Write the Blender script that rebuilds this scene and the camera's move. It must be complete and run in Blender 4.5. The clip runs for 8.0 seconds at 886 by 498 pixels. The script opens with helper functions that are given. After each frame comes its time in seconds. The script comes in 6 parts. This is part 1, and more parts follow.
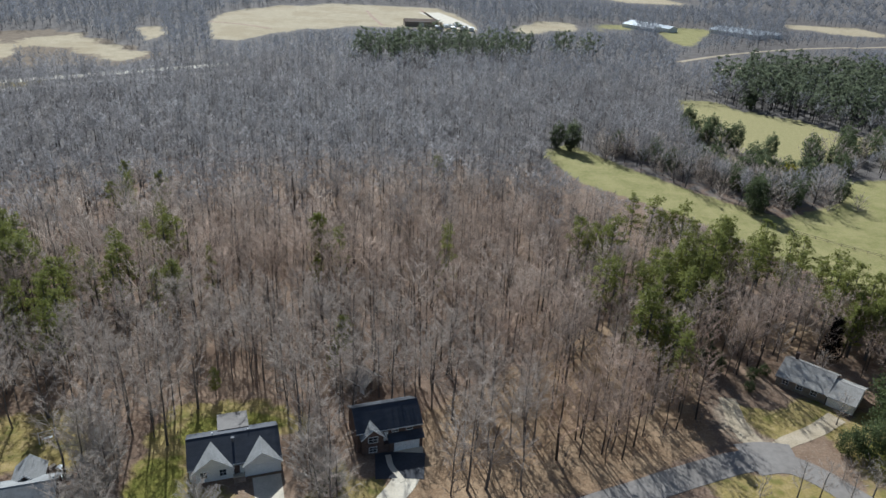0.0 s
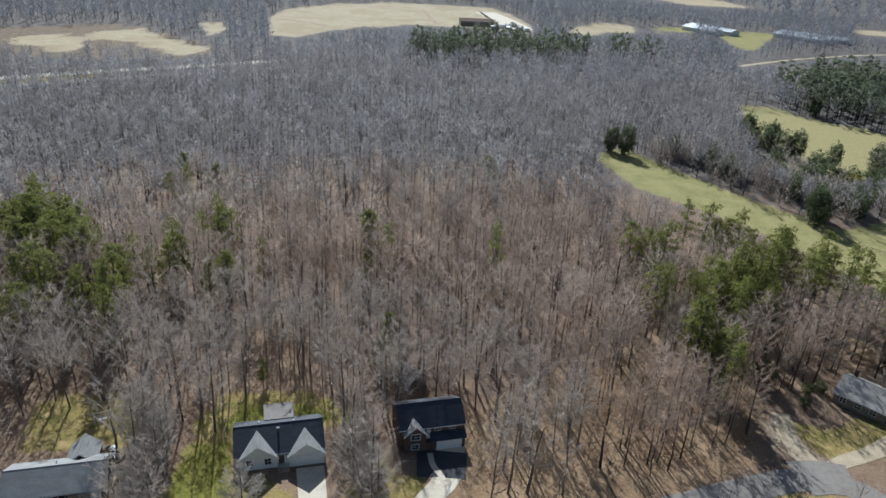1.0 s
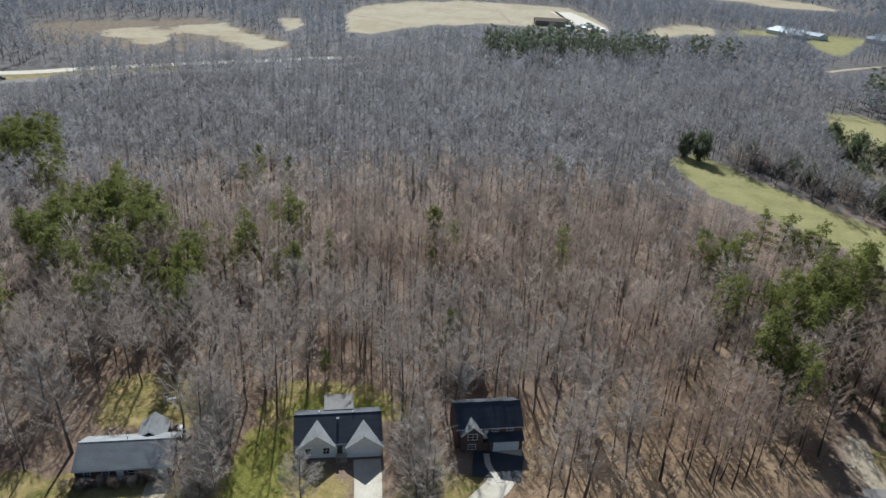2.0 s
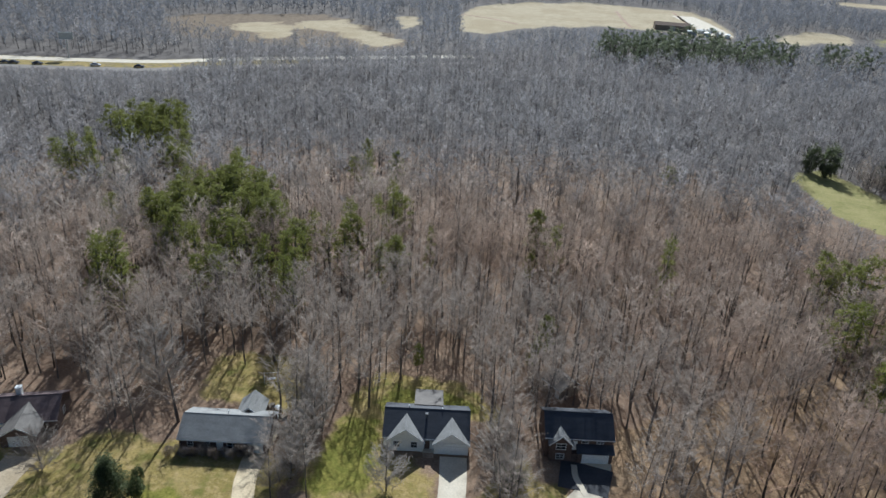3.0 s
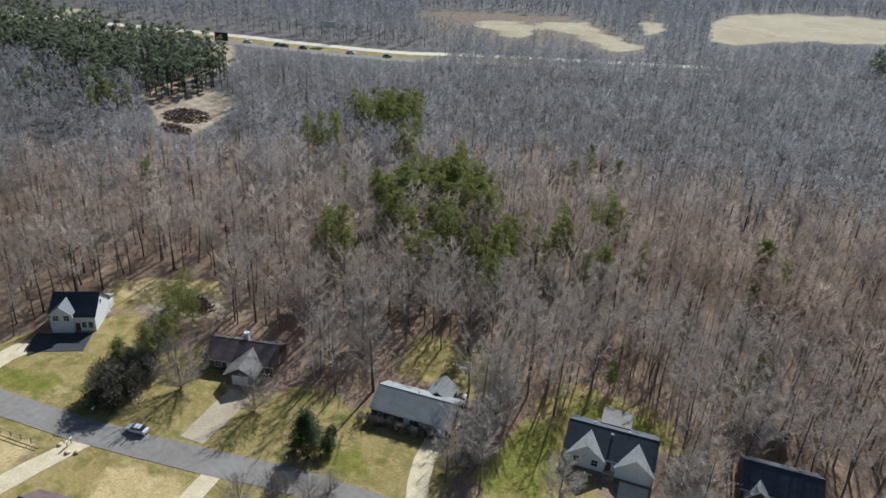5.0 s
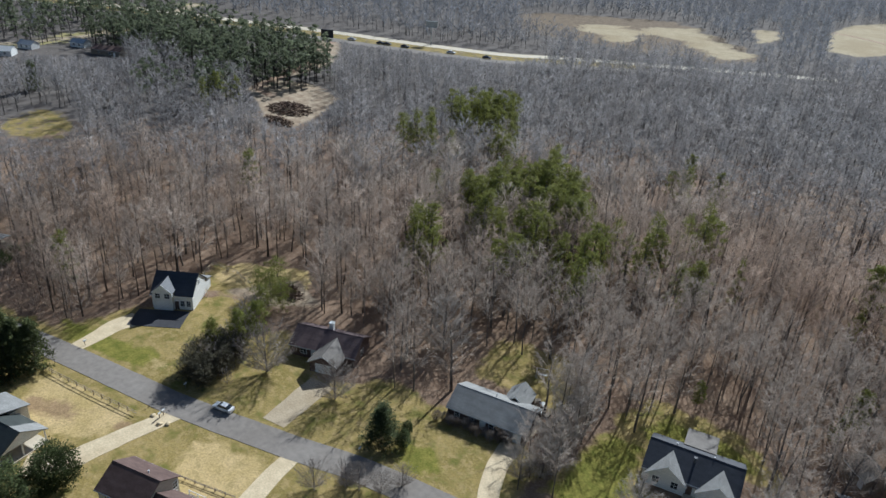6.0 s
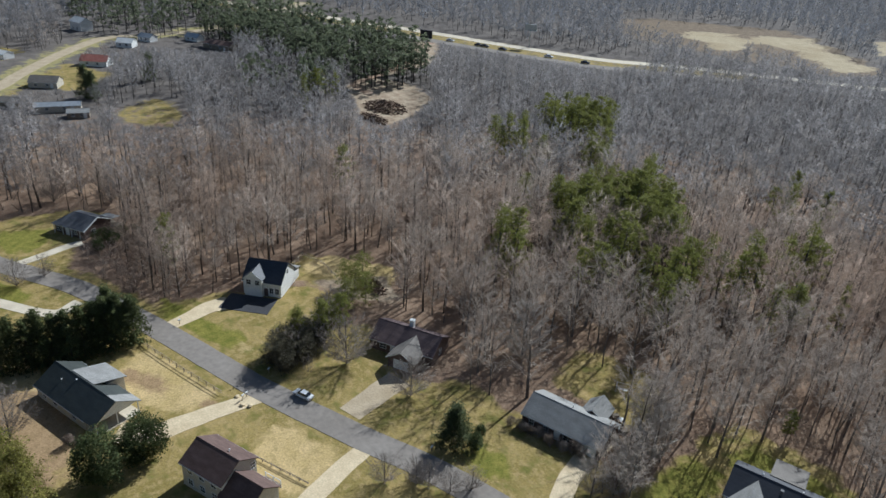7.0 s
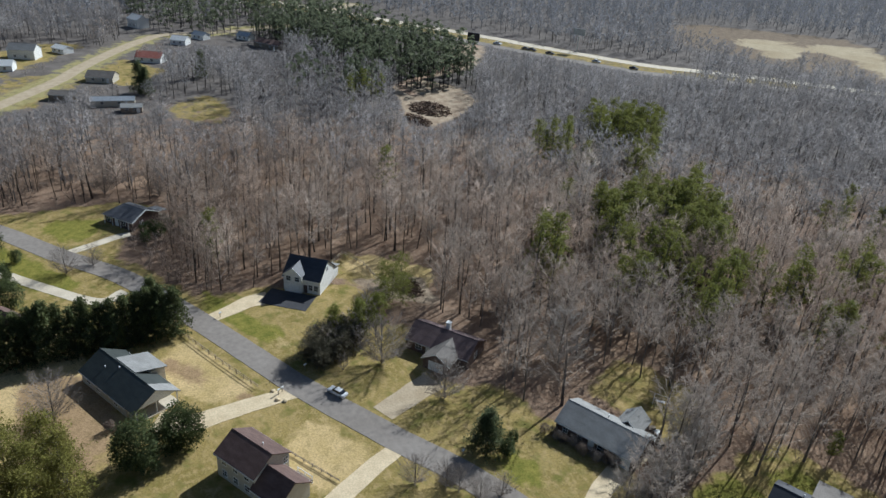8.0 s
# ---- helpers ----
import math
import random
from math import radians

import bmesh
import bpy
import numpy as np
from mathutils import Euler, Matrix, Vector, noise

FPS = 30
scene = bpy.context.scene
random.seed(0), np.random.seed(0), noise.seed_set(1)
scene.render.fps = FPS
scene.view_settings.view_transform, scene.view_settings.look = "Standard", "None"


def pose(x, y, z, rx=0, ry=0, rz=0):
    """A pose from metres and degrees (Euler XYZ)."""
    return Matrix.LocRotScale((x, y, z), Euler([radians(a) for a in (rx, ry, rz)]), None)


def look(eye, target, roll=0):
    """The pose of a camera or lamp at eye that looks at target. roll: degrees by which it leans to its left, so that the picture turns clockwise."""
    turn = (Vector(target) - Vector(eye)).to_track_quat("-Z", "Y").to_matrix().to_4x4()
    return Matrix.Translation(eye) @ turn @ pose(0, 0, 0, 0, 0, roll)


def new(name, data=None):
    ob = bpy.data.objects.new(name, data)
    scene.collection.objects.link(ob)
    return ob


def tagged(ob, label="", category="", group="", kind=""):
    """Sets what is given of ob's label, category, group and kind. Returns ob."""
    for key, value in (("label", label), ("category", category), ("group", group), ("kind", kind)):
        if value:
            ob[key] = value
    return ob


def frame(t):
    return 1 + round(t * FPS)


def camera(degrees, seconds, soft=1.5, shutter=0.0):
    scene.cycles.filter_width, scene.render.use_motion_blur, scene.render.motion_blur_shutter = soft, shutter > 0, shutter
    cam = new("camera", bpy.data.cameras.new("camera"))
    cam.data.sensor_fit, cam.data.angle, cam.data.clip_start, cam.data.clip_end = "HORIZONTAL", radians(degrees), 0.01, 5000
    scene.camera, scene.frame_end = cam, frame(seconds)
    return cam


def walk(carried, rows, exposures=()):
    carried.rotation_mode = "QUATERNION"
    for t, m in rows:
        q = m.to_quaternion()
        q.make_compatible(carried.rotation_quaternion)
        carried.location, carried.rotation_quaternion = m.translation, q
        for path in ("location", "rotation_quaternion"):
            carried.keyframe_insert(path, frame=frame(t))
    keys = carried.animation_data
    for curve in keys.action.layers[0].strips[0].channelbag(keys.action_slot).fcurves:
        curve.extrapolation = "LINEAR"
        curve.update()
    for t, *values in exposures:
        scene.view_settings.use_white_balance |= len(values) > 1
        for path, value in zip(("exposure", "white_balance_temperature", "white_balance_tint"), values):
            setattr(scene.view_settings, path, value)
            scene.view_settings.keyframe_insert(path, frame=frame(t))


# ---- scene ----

from math import atan2, cos, hypot, pi, sin, tan

# ------------------------------------------------------------------ camera
cam = camera(64.0, 8.0, soft=1.5, shutter=0.15)
PATH = (
    (0.0, 0.0, 0.0, 90.0, 65.89, -2.593, 0.05),
    (0.5, -0.18, 0.12, 89.93, 65.804, -2.714, 1.359),
    (1.0, -0.34, 0.26, 89.86, 65.657, -2.868, 4.376),
    (1.2, -0.40, 0.32, 89.83, 65.584, -2.918, 5.380),
    (2.3, -0.72, 0.69, 89.70, 65.145, -3.055, 12.597),
    (2.5, -0.77, 0.77, 89.67, 65.06, -3.084, 14.487),
    (3.0, -0.88, 0.98, 89.6, 64.822, -3.18, 19.068),
    (3.5, -0.97, 1.22, 89.52, 64.582, -3.292, 23.398),
    (4.0, -1.08, 1.49, 89.43, 64.357, -3.346, 27.78),
    (4.5, -1.19, 1.76, 89.33, 64.12, -3.344, 32.635),
    (4.7, -1.24, 1.87, 89.29, 64.028, -3.354, 34.770),
    (5.8, -1.49, 2.47, 89.06, 63.603, -3.491, 44.207),
    (6.0, -1.53, 2.58, 89.02, 63.538, -3.505, 45.692),
    (6.5, -1.62, 2.83, 88.92, 63.393, -3.525, 49.582),
    (7.0, -1.69, 3.06, 88.83, 63.242, -3.572, 53.463),
    (7.5, -1.72, 3.3, 88.75, 63.136, -3.638, 56.853),
    (7.6, -1.725, 3.35, 88.74, 63.145, -3.69, 57.05),
    (8.0, -1.73, 3.55, 88.68, 63.202, -3.843, 57.278),
)
walk(cam, [(t, pose(x, y, z, a, b, c)) for t, x, y, z, a, b, c in PATH], exposures=((0.0, 0.10, 5480, 6), (4.5, 0.08, 5480, 6), (6.0, -0.05, 5500, 6), (8.0, -0.08, 5560, 6)))

# ------------------------------------------------------------------ light
SUN_AZ, SUN_EL = radians(-17.0), radians(35.5)
world = bpy.data.worlds.new("sky")
scene.world = world
world.use_nodes = True
_nt = world.node_tree
_sky = _nt.nodes.new("ShaderNodeTexSky")
_sky.sky_type = "NISHITA"
_sky.sun_disc = False
_sky.sun_elevation = SUN_EL
_sky.sun_rotation = SUN_AZ
_bg = _nt.nodes["Background"]
_bg.inputs["Strength"].default_value = 0.055
_nt.links.new(_sky.outputs["Color"], _bg.inputs["Color"])
sun_data = bpy.data.lights.new("sun", "SUN")
sun_data.energy = 5.6
sun_data.angle = radians(0.6)
sun_data.color = (1.0, 0.965, 0.90)
sun = new("sun", sun_data)
_to_sun = Vector((sin(SUN_AZ) * cos(SUN_EL), cos(SUN_AZ) * cos(SUN_EL), sin(SUN_EL)))
sun.matrix_world = look(_to_sun * 400, (0, 0, 0))


# ------------------------------------------------------------------ materials
def material(name, c1, c2, scale=1.0, rough=0.85, bump=0.0, detail_scale=None, metal=0.0, c3=None, attr=None, island=0.0, objvar=0.0, spec=0.3, stretch=None, grain=0.28):
    """Two-scale procedural surface: broad stains between c1 and c2, and a finer grain; optional per-piece variation."""
    m = bpy.data.materials.new(name)
    m.use_nodes = True
    nt = m.node_tree
    p = nt.nodes["Principled BSDF"]
    p.inputs["Roughness"].default_value = rough
    p.inputs["Metallic"].default_value = metal
    p.inputs["Specular IOR Level"].default_value = spec
    geo = nt.nodes.new("ShaderNodeTexCoord")
    vec = geo.outputs["Object"]
    if stretch:
        mp = nt.nodes.new("ShaderNodeMapping")
        mp.inputs["Scale"].default_value = stretch
        nt.links.new(vec, mp.inputs["Vector"])
        vec = mp.outputs["Vector"]
    n1 = nt.nodes.new("ShaderNodeTexNoise")
    n1.inputs["Scale"].default_value = scale
    n1.inputs["Detail"].default_value = 5
    nt.links.new(vec, n1.inputs["Vector"])
    r1 = nt.nodes.new("ShaderNodeMapRange")
    r1.inputs["From Min"].default_value = 0.32
    r1.inputs["From Max"].default_value = 0.68
    nt.links.new(n1.outputs["Fac"], r1.inputs["Value"])
    mix = nt.nodes.new("ShaderNodeMix")
    mix.data_type = "RGBA"
    mix.inputs["A"].default_value = (*c1, 1)
    mix.inputs["B"].default_value = (*c2, 1)
    nt.links.new(r1.outputs["Result"], mix.inputs["Factor"])
    col = mix.outputs["Result"]
    n2 = nt.nodes.new("ShaderNodeTexNoise")
    n2.inputs["Scale"].default_value = detail_scale or scale * 9
    n2.inputs["Detail"].default_value = 4
    nt.links.new(vec, n2.inputs["Vector"])
    hsv = nt.nodes.new("ShaderNodeHueSaturation")
    r2 = nt.nodes.new("ShaderNodeMapRange")
    r2.inputs["From Min"].default_value = 0.3
    r2.inputs["From Max"].default_value = 0.7
    r2.inputs["To Min"].default_value = 1 - grain
    r2.inputs["To Max"].default_value = 1 + grain
    nt.links.new(n2.outputs["Fac"], r2.inputs["Value"])
    val = r2.outputs["Result"]
    if island or objvar:
        src = nt.nodes.new("ShaderNodeNewGeometry").outputs["Random Per Island"] if island else nt.nodes.new("ShaderNodeObjectInfo").outputs["Random"]
        r3 = nt.nodes.new("ShaderNodeMapRange")
        amount = island or objvar
        r3.inputs["To Min"].default_value = 1 - amount
        r3.inputs["To Max"].default_value = 1 + amount
        nt.links.new(src, r3.inputs["Value"])
        mul = nt.nodes.new("ShaderNodeMath")
        mul.operation = "MULTIPLY"
        nt.links.new(val, mul.inputs[0])
        nt.links.new(r3.outputs["Result"], mul.inputs[1])
        val = mul.outputs["Value"]
    nt.links.new(val, hsv.inputs["Value"])
    if attr:
        at = nt.nodes.new("ShaderNodeAttribute")
        at.attribute_name = attr
        mx = nt.nodes.new("ShaderNodeMix")
        mx.data_type = "RGBA"
        mx.inputs["B"].default_value = (*c3, 1)
        nt.links.new(col, mx.inputs["A"])
        nt.links.new(at.outputs["Fac"], mx.inputs["Factor"])
        col = mx.outputs["Result"]
    nt.links.new(col, hsv.inputs["Color"])
    nt.links.new(hsv.outputs["Color"], p.inputs["Base Color"])
    if bump:
        b = nt.nodes.new("ShaderNodeBump")
        b.inputs["Strength"].default_value = bump
        b.inputs["Distance"].default_value = 0.05
        nt.links.new(n2.outputs["Fac"], b.inputs["Height"])
        nt.links.new(b.outputs["Normal"], p.inputs["Normal"])
    return m


def leafy(name, c1, c2, island=0.35, through_light=0.25, scale=0.6, fine=None, attr=None, c3=None, up=0.6, round_=0.55, stem=None):
    """Foliage and twigs: diffuse with a share of light that passes through; the shading follows the bulge of the crown, as a mass of fine sprays does."""
    m = material(name, c1, c2, scale, 0.75, island=island, spec=0.15, detail_scale=fine, attr=attr, c3=c3)
    nt = m.node_tree
    p = nt.nodes["Principled BSDF"]
    col = p.inputs["Base Color"].links[0].from_socket
    if stem:
        # each tree has its own tone, and its trunk is darker than its twigs
        tone = nt.nodes.new("ShaderNodeAttribute")
        tone.attribute_name = "tone"
        own = nt.nodes.new("ShaderNodeHueSaturation")
        nt.links.new(tone.outputs["Fac"], own.inputs["Value"])
        nt.links.new(col, own.inputs["Color"])
        trunk = nt.nodes.new("ShaderNodeAttribute")
        trunk.attribute_name = "stem"
        bark = nt.nodes.new("ShaderNodeMix")
        bark.data_type = "RGBA"
        bark.inputs["B"].default_value = (*stem, 1)
        nt.links.new(trunk.outputs["Fac"], bark.inputs["Factor"])
        nt.links.new(own.outputs["Color"], bark.inputs["A"])
        col = bark.outputs["Result"]
        nt.links.new(col, p.inputs["Base Color"])
    tr = nt.nodes.new("ShaderNodeBsdfTranslucent")
    mx = nt.nodes.new("ShaderNodeMixShader")
    mx.inputs["Fac"].default_value = through_light
    nt.links.new(col, tr.inputs["Color"])
    geo = nt.nodes.new("ShaderNodeNewGeometry")
    bulge = nt.nodes.new("ShaderNodeAttribute")
    bulge.attribute_name = "bulge"
    blend = nt.nodes.new("ShaderNodeMix")
    blend.data_type = "VECTOR"
    blend.inputs["Factor"].default_value = round_
    nt.links.new(geo.outputs["Normal"], blend.inputs["A"])
    nt.links.new(bulge.outputs["Vector"], blend.inputs["B"])
    lean = nt.nodes.new("ShaderNodeVectorMath")
    lean.operation = "MULTIPLY_ADD"
    lean.inputs[1].default_value = (1 - up,) * 3
    lean.inputs[2].default_value = (0, 0, up)
    norm = nt.nodes.new("ShaderNodeVectorMath")
    norm.operation = "NORMALIZE"
    nt.links.new(blend.outputs["Result"], lean.inputs[0])
    nt.links.new(lean.outputs["Vector"], norm.inputs[0])
    nt.links.new(norm.outputs["Vector"], p.inputs["Normal"])
    nt.links.new(p.outputs["BSDF"], mx.inputs[1])
    nt.links.new(tr.outputs["BSDF"], mx.inputs[2])
    nt.links.new(mx.outputs["Shader"], nt.nodes["Material Output"].inputs["Surface"])
    return m


# haze is put into the bark colour: bluish grey far off, half greyed midway
M_BARK_HAZED = leafy("bark_hazed", (0.236, 0.242, 0.265), (0.288, 0.294, 0.32), through_light=0.4, up=0.6, scale=0.012, fine=0.1, attr="tint", c3=(0.24, 0.215, 0.205), island=0.06, stem=(0.13, 0.125, 0.125))
M_BARK_MID_HAZED = leafy("bark_mid_hazed", (0.33, 0.312, 0.308), (0.425, 0.402, 0.395), through_light=0.4, up=0.48, scale=0.02, fine=0.2, attr="tint", c3=(0.295, 0.24, 0.205), island=0.15, stem=(0.12, 0.105, 0.095))
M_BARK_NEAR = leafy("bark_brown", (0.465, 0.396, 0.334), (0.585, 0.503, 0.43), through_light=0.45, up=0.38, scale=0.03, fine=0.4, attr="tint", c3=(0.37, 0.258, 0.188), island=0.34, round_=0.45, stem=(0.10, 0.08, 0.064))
M_TRUNK = material("trunk_bark", (0.10, 0.086, 0.076), (0.18, 0.155, 0.135), 0.8, 0.9, detail_scale=5, objvar=0.2)
M_TWIG = leafy("twigs", (0.40, 0.332, 0.275), (0.51, 0.432, 0.365), through_light=0.42, up=0.35, scale=0.05, fine=0.5, island=0.3, round_=0.45)
M_TWIG_PALE = leafy("pale_twigs", (0.385, 0.338, 0.296), (0.49, 0.438, 0.388), through_light=0.42, up=0.35, scale=0.05, fine=0.5, island=0.25)
M_YARD_TWIG = leafy("dark_twigs", (0.25, 0.21, 0.178), (0.34, 0.29, 0.25), through_light=0.3, up=0.35, scale=0.05, fine=0.5, island=0.2)
M_TANGLE = leafy("tangled_brush", (0.10, 0.09, 0.06), (0.17, 0.15, 0.095), through_light=0.2, up=0.3, island=0.3)
M_BRUSH = leafy("brush", (0.20, 0.15, 0.115), (0.29, 0.225, 0.175), through_light=0.2, scale=0.05, fine=0.5, island=0.3)
M_PINE = leafy("pine_needles", (0.17, 0.188, 0.045), (0.27, 0.268, 0.072), through_light=0.45, up=0.3, island=0.28)
M_OLIVE = leafy("olive_needles", (0.185, 0.18, 0.042), (0.29, 0.262, 0.072), through_light=0.4, up=0.35, island=0.3)
# needle green dulled towards grey, the haze over far pines painted in
M_PINE_HAZED = leafy("hazed_needles", (0.128, 0.15, 0.092), (0.19, 0.208, 0.122), through_light=0.42, up=0.6, island=0.14, stem=(0.10, 0.085, 0.075))
M_CEDAR = leafy("cedar_foliage", (0.105, 0.13, 0.062), (0.165, 0.185, 0.088), through_light=0.4)
M_GOLD = leafy("yellow_foliage", (0.32, 0.29, 0.03), (0.42, 0.36, 0.05))
M_SCREEN = leafy("screen_needles", (0.102, 0.122, 0.05), (0.165, 0.182, 0.072), through_light=0.35, up=0.42)
M_MAGNOLIA = leafy("glossy_leaves", (0.078, 0.10, 0.038), (0.13, 0.15, 0.058), through_light=0.3, up=0.42)
M_ASPHALT = material("asphalt", (0.232, 0.203, 0.175), (0.292, 0.26, 0.228), 0.08, 0.92, bump=0.1, detail_scale=0.9, grain=0.12, spec=0.15)
M_DARK_PAD = material("dark_pad", (0.045, 0.045, 0.05), (0.07, 0.07, 0.075), 0.2, 0.85, detail_scale=2, grain=0.12)
M_CONCRETE = material("concrete", (0.55, 0.472, 0.35), (0.68, 0.597, 0.462), 0.3, 0.85, detail_scale=3, grain=0.1)
M_GRAVEL = material("gravel", (0.58, 0.46, 0.29), (0.71, 0.58, 0.38), 0.4, 0.95, bump=0.2, detail_scale=3, grain=0.14)
M_TANDRIVE = material("tan_gravel", (0.395, 0.31, 0.20), (0.50, 0.405, 0.28), 0.3, 0.95, bump=0.2, detail_scale=3, grain=0.16)
M_SHINGLE_NAVY = material("shingle_charcoal", (0.03, 0.034, 0.045), (0.05, 0.055, 0.068), 0.5, 0.6, bump=0.2, detail_scale=6, stretch=(1, 1, 4), spec=0.5)
M_SHINGLE_GREY = material("shingle_grey", (0.225, 0.22, 0.208), (0.30, 0.295, 0.28), 0.5, 0.75, bump=0.2, detail_scale=6, stretch=(1, 1, 4), spec=0.4)
M_SHINGLE_SLATE = material("shingle_slate", (0.075, 0.078, 0.088), (0.115, 0.118, 0.128), 0.5, 0.7, bump=0.2, detail_scale=6, stretch=(1, 1, 4), spec=0.4)
M_SHINGLE_WORN = material("shingle_worn", (0.31, 0.285, 0.252), (0.41, 0.38, 0.34), 0.5, 0.95, bump=0.2, detail_scale=6, stretch=(1, 1, 4), spec=0.08)
M_SHINGLE_MAUVE = material("shingle_mauve", (0.105, 0.072, 0.07), (0.155, 0.11, 0.106), 0.5, 0.8, bump=0.2, detail_scale=6, stretch=(1, 1, 4), spec=0.3)
M_SHINGLE_TAUPE = material("shingle_taupe", (0.14, 0.125, 0.11), (0.20, 0.18, 0.16), 0.5, 0.8, bump=0.2, detail_scale=6, stretch=(1, 1, 4), spec=0.3)
M_SHINGLE_BROWN = material("shingle_brown", (0.10, 0.062, 0.052), (0.15, 0.098, 0.083), 0.5, 0.75, bump=0.2, detail_scale=6, stretch=(1, 1, 4), spec=0.3)
M_SHINGLE_GREEN = material("shingle_green", (0.028, 0.034, 0.032), (0.046, 0.055, 0.05), 0.5, 0.55, bump=0.2, detail_scale=6, stretch=(1, 1, 4), spec=0.6)
M_WHITE = material("white_siding", (0.70, 0.70, 0.67), (0.80, 0.79, 0.76), 0.6, 0.6, detail_scale=8, stretch=(0.3, 0.3, 6))
M_BEIGE = material("beige_siding", (0.46, 0.42, 0.34), (0.55, 0.50, 0.42), 0.6, 0.7, detail_scale=8, stretch=(0.3, 0.3, 6))
M_BRICK = material("brick_wall", (0.085, 0.058, 0.048), (0.145, 0.10, 0.085), 2.5, 0.85, bump=0.3, detail_scale=14)
M_GLASS = material("window_glass", (0.02, 0.025, 0.03), (0.04, 0.045, 0.055), 0.5, 0.08, spec=0.8)
M_TRIM = material("white_trim", (0.72, 0.72, 0.70), (0.82, 0.82, 0.80), 2, 0.5)
M_WOOD = material("weathered_wood", (0.20, 0.16, 0.12), (0.32, 0.27, 0.21), 1.5, 0.9, detail_scale=9)
M_METAL = material("galvanised_metal", (0.40, 0.42, 0.43), (0.52, 0.54, 0.55), 1, 0.45, metal=0.6)
M_CARWHITE = material("white_car_paint", (0.75, 0.75, 0.76), (0.82, 0.82, 0.82), 1, 0.25, spec=0.6)
M_CARDARK = material("dark_car_paint", (0.03, 0.03, 0.04), (0.06, 0.06, 0.07), 1, 0.25, spec=0.6)
M_RUBBER = material("rubber", (0.02, 0.02, 0.02), (0.035, 0.035, 0.035), 4, 0.9)
M_BLACKPANEL = material("dark_panel", (0.03, 0.03, 0.035), (0.05, 0.05, 0.055), 1, 0.6)
M_REDROOF = material("red_metal_roof", (0.38, 0.135, 0.10), (0.46, 0.20, 0.155), 0.6, 0.6)
M_EARTH = material("bare_earth", (0.30, 0.19, 0.12), (0.46, 0.33, 0.23), 0.15, 0.95, bump=0.4, detail_scale=1.2)
M_LOG = material("cut_brush", (0.13, 0.085, 0.06), (0.24, 0.17, 0.12), 0.8, 0.95, detail_scale=3, island=0.4)


# ------------------------------------------------------------------ mesh helpers
def part(name, bm, mat, parent, label="", m=None):
    me = bpy.data.meshes.new(name)
    bm.normal_update()
    bm.to_mesh(me)
    bm.free()
    me.materials.append(mat)
    ob = new(name, me)
    if parent:
        ob.parent = parent
    if m is not None:
        ob.matrix_local = m
    if label:
        tagged(ob, label)
    return ob


def thing(name, m, label, category, group="", kind=""):
    ob = new(name)
    ob.empty_display_size = 0.3
    ob.matrix_world = m
    return tagged(ob, label, category, group, kind)


def box(bm, x0, x1, y0, y1, z0, z1, bevel=0.0):
    vs = [bm.verts.new((x, y, z)) for z in (z0, z1) for x, y in ((x0, y0), (x1, y0), (x1, y1), (x0, y1))]
    for f in ((3, 2, 1, 0), (4, 5, 6, 7), (0, 1, 5, 4), (1, 2, 6, 5), (2, 3, 7, 6), (3, 0, 4, 7)):
        bm.faces.new([vs[i] for i in f])
    return bm


def B(*a):
    return box(bmesh.new(), *a)


def extrude_profile(bm, pts, x0, x1, axis="x"):
    """A closed profile of (across, z) points drawn out along x (or y)."""
    def v(s, a, z):
        return bm.verts.new((s, a, z) if axis == "x" else (a, s, z))
    a = [v(x0, *p) for p in pts]
    b = [v(x1, *p) for p in pts]
    n = len(pts)
    bm.faces.new(a[::-1] if axis == "x" else a)
    bm.faces.new(b if axis == "x" else b[::-1])
    for i in range(n):
        j = (i + 1) % n
        bm.faces.new((a[i], a[j], b[j], b[i]) if axis == "x" else (a[j], a[i], b[i], b[j]))
    bmesh.ops.recalc_face_normals(bm, faces=bm.faces)
    return bm


def tube(bm, p, q, r0, r1, sides=6, cap=True):
    p, q = Vector(p), Vector(q)
    d = (q - p).normalized()
    s = d.orthogonal().normalized()
    t = d.cross(s)
    a = [bm.verts.new(p + (s * cos(2 * pi * i / sides) + t * sin(2 * pi * i / sides)) * r0) for i in range(sides)]
    b = [bm.verts.new(q + (s * cos(2 * pi * i / sides) + t * sin(2 * pi * i / sides)) * r1) for i in range(sides)]
    for i in range(sides):
        j = (i + 1) % sides
        bm.faces.new((a[i], a[j], b[j], b[i]))
    if cap:
        bm.faces.new(a[::-1])
        bm.faces.new(b)
    return bm


def inside(px, py, poly):
    """Which of the points lie in the polygon."""
    hit = np.zeros(px.shape, bool)
    n = len(poly)
    for i in range(n):
        (x0, y0), (x1, y1) = poly[i], poly[(i + 1) % n]
        cond = ((y0 > py) != (y1 > py)) & (px < (x1 - x0) * (py - y0) / (y1 - y0 + 1e-12) + x0)
        hit ^= cond
    return hit


def near_line(px, py, pts):
    """Distance to a polyline."""
    best = np.full(px.shape, 1e9)
    for (x0, y0), (x1, y1) in zip(pts, pts[1:]):
        dx, dy = x1 - x0, y1 - y0
        s = np.clip(((px - x0) * dx + (py - y0) * dy) / (dx * dx + dy * dy), 0, 1)
        best = np.minimum(best, np.hypot(px - x0 - s * dx, py - y0 - s * dy))
    return best


def edge_distance(px, py, poly):
    """Signed distance to the polygon's edge, positive inside."""
    d = near_line(px, py, list(poly) + [poly[0]])
    return np.where(inside(px, py, poly), d, -d)


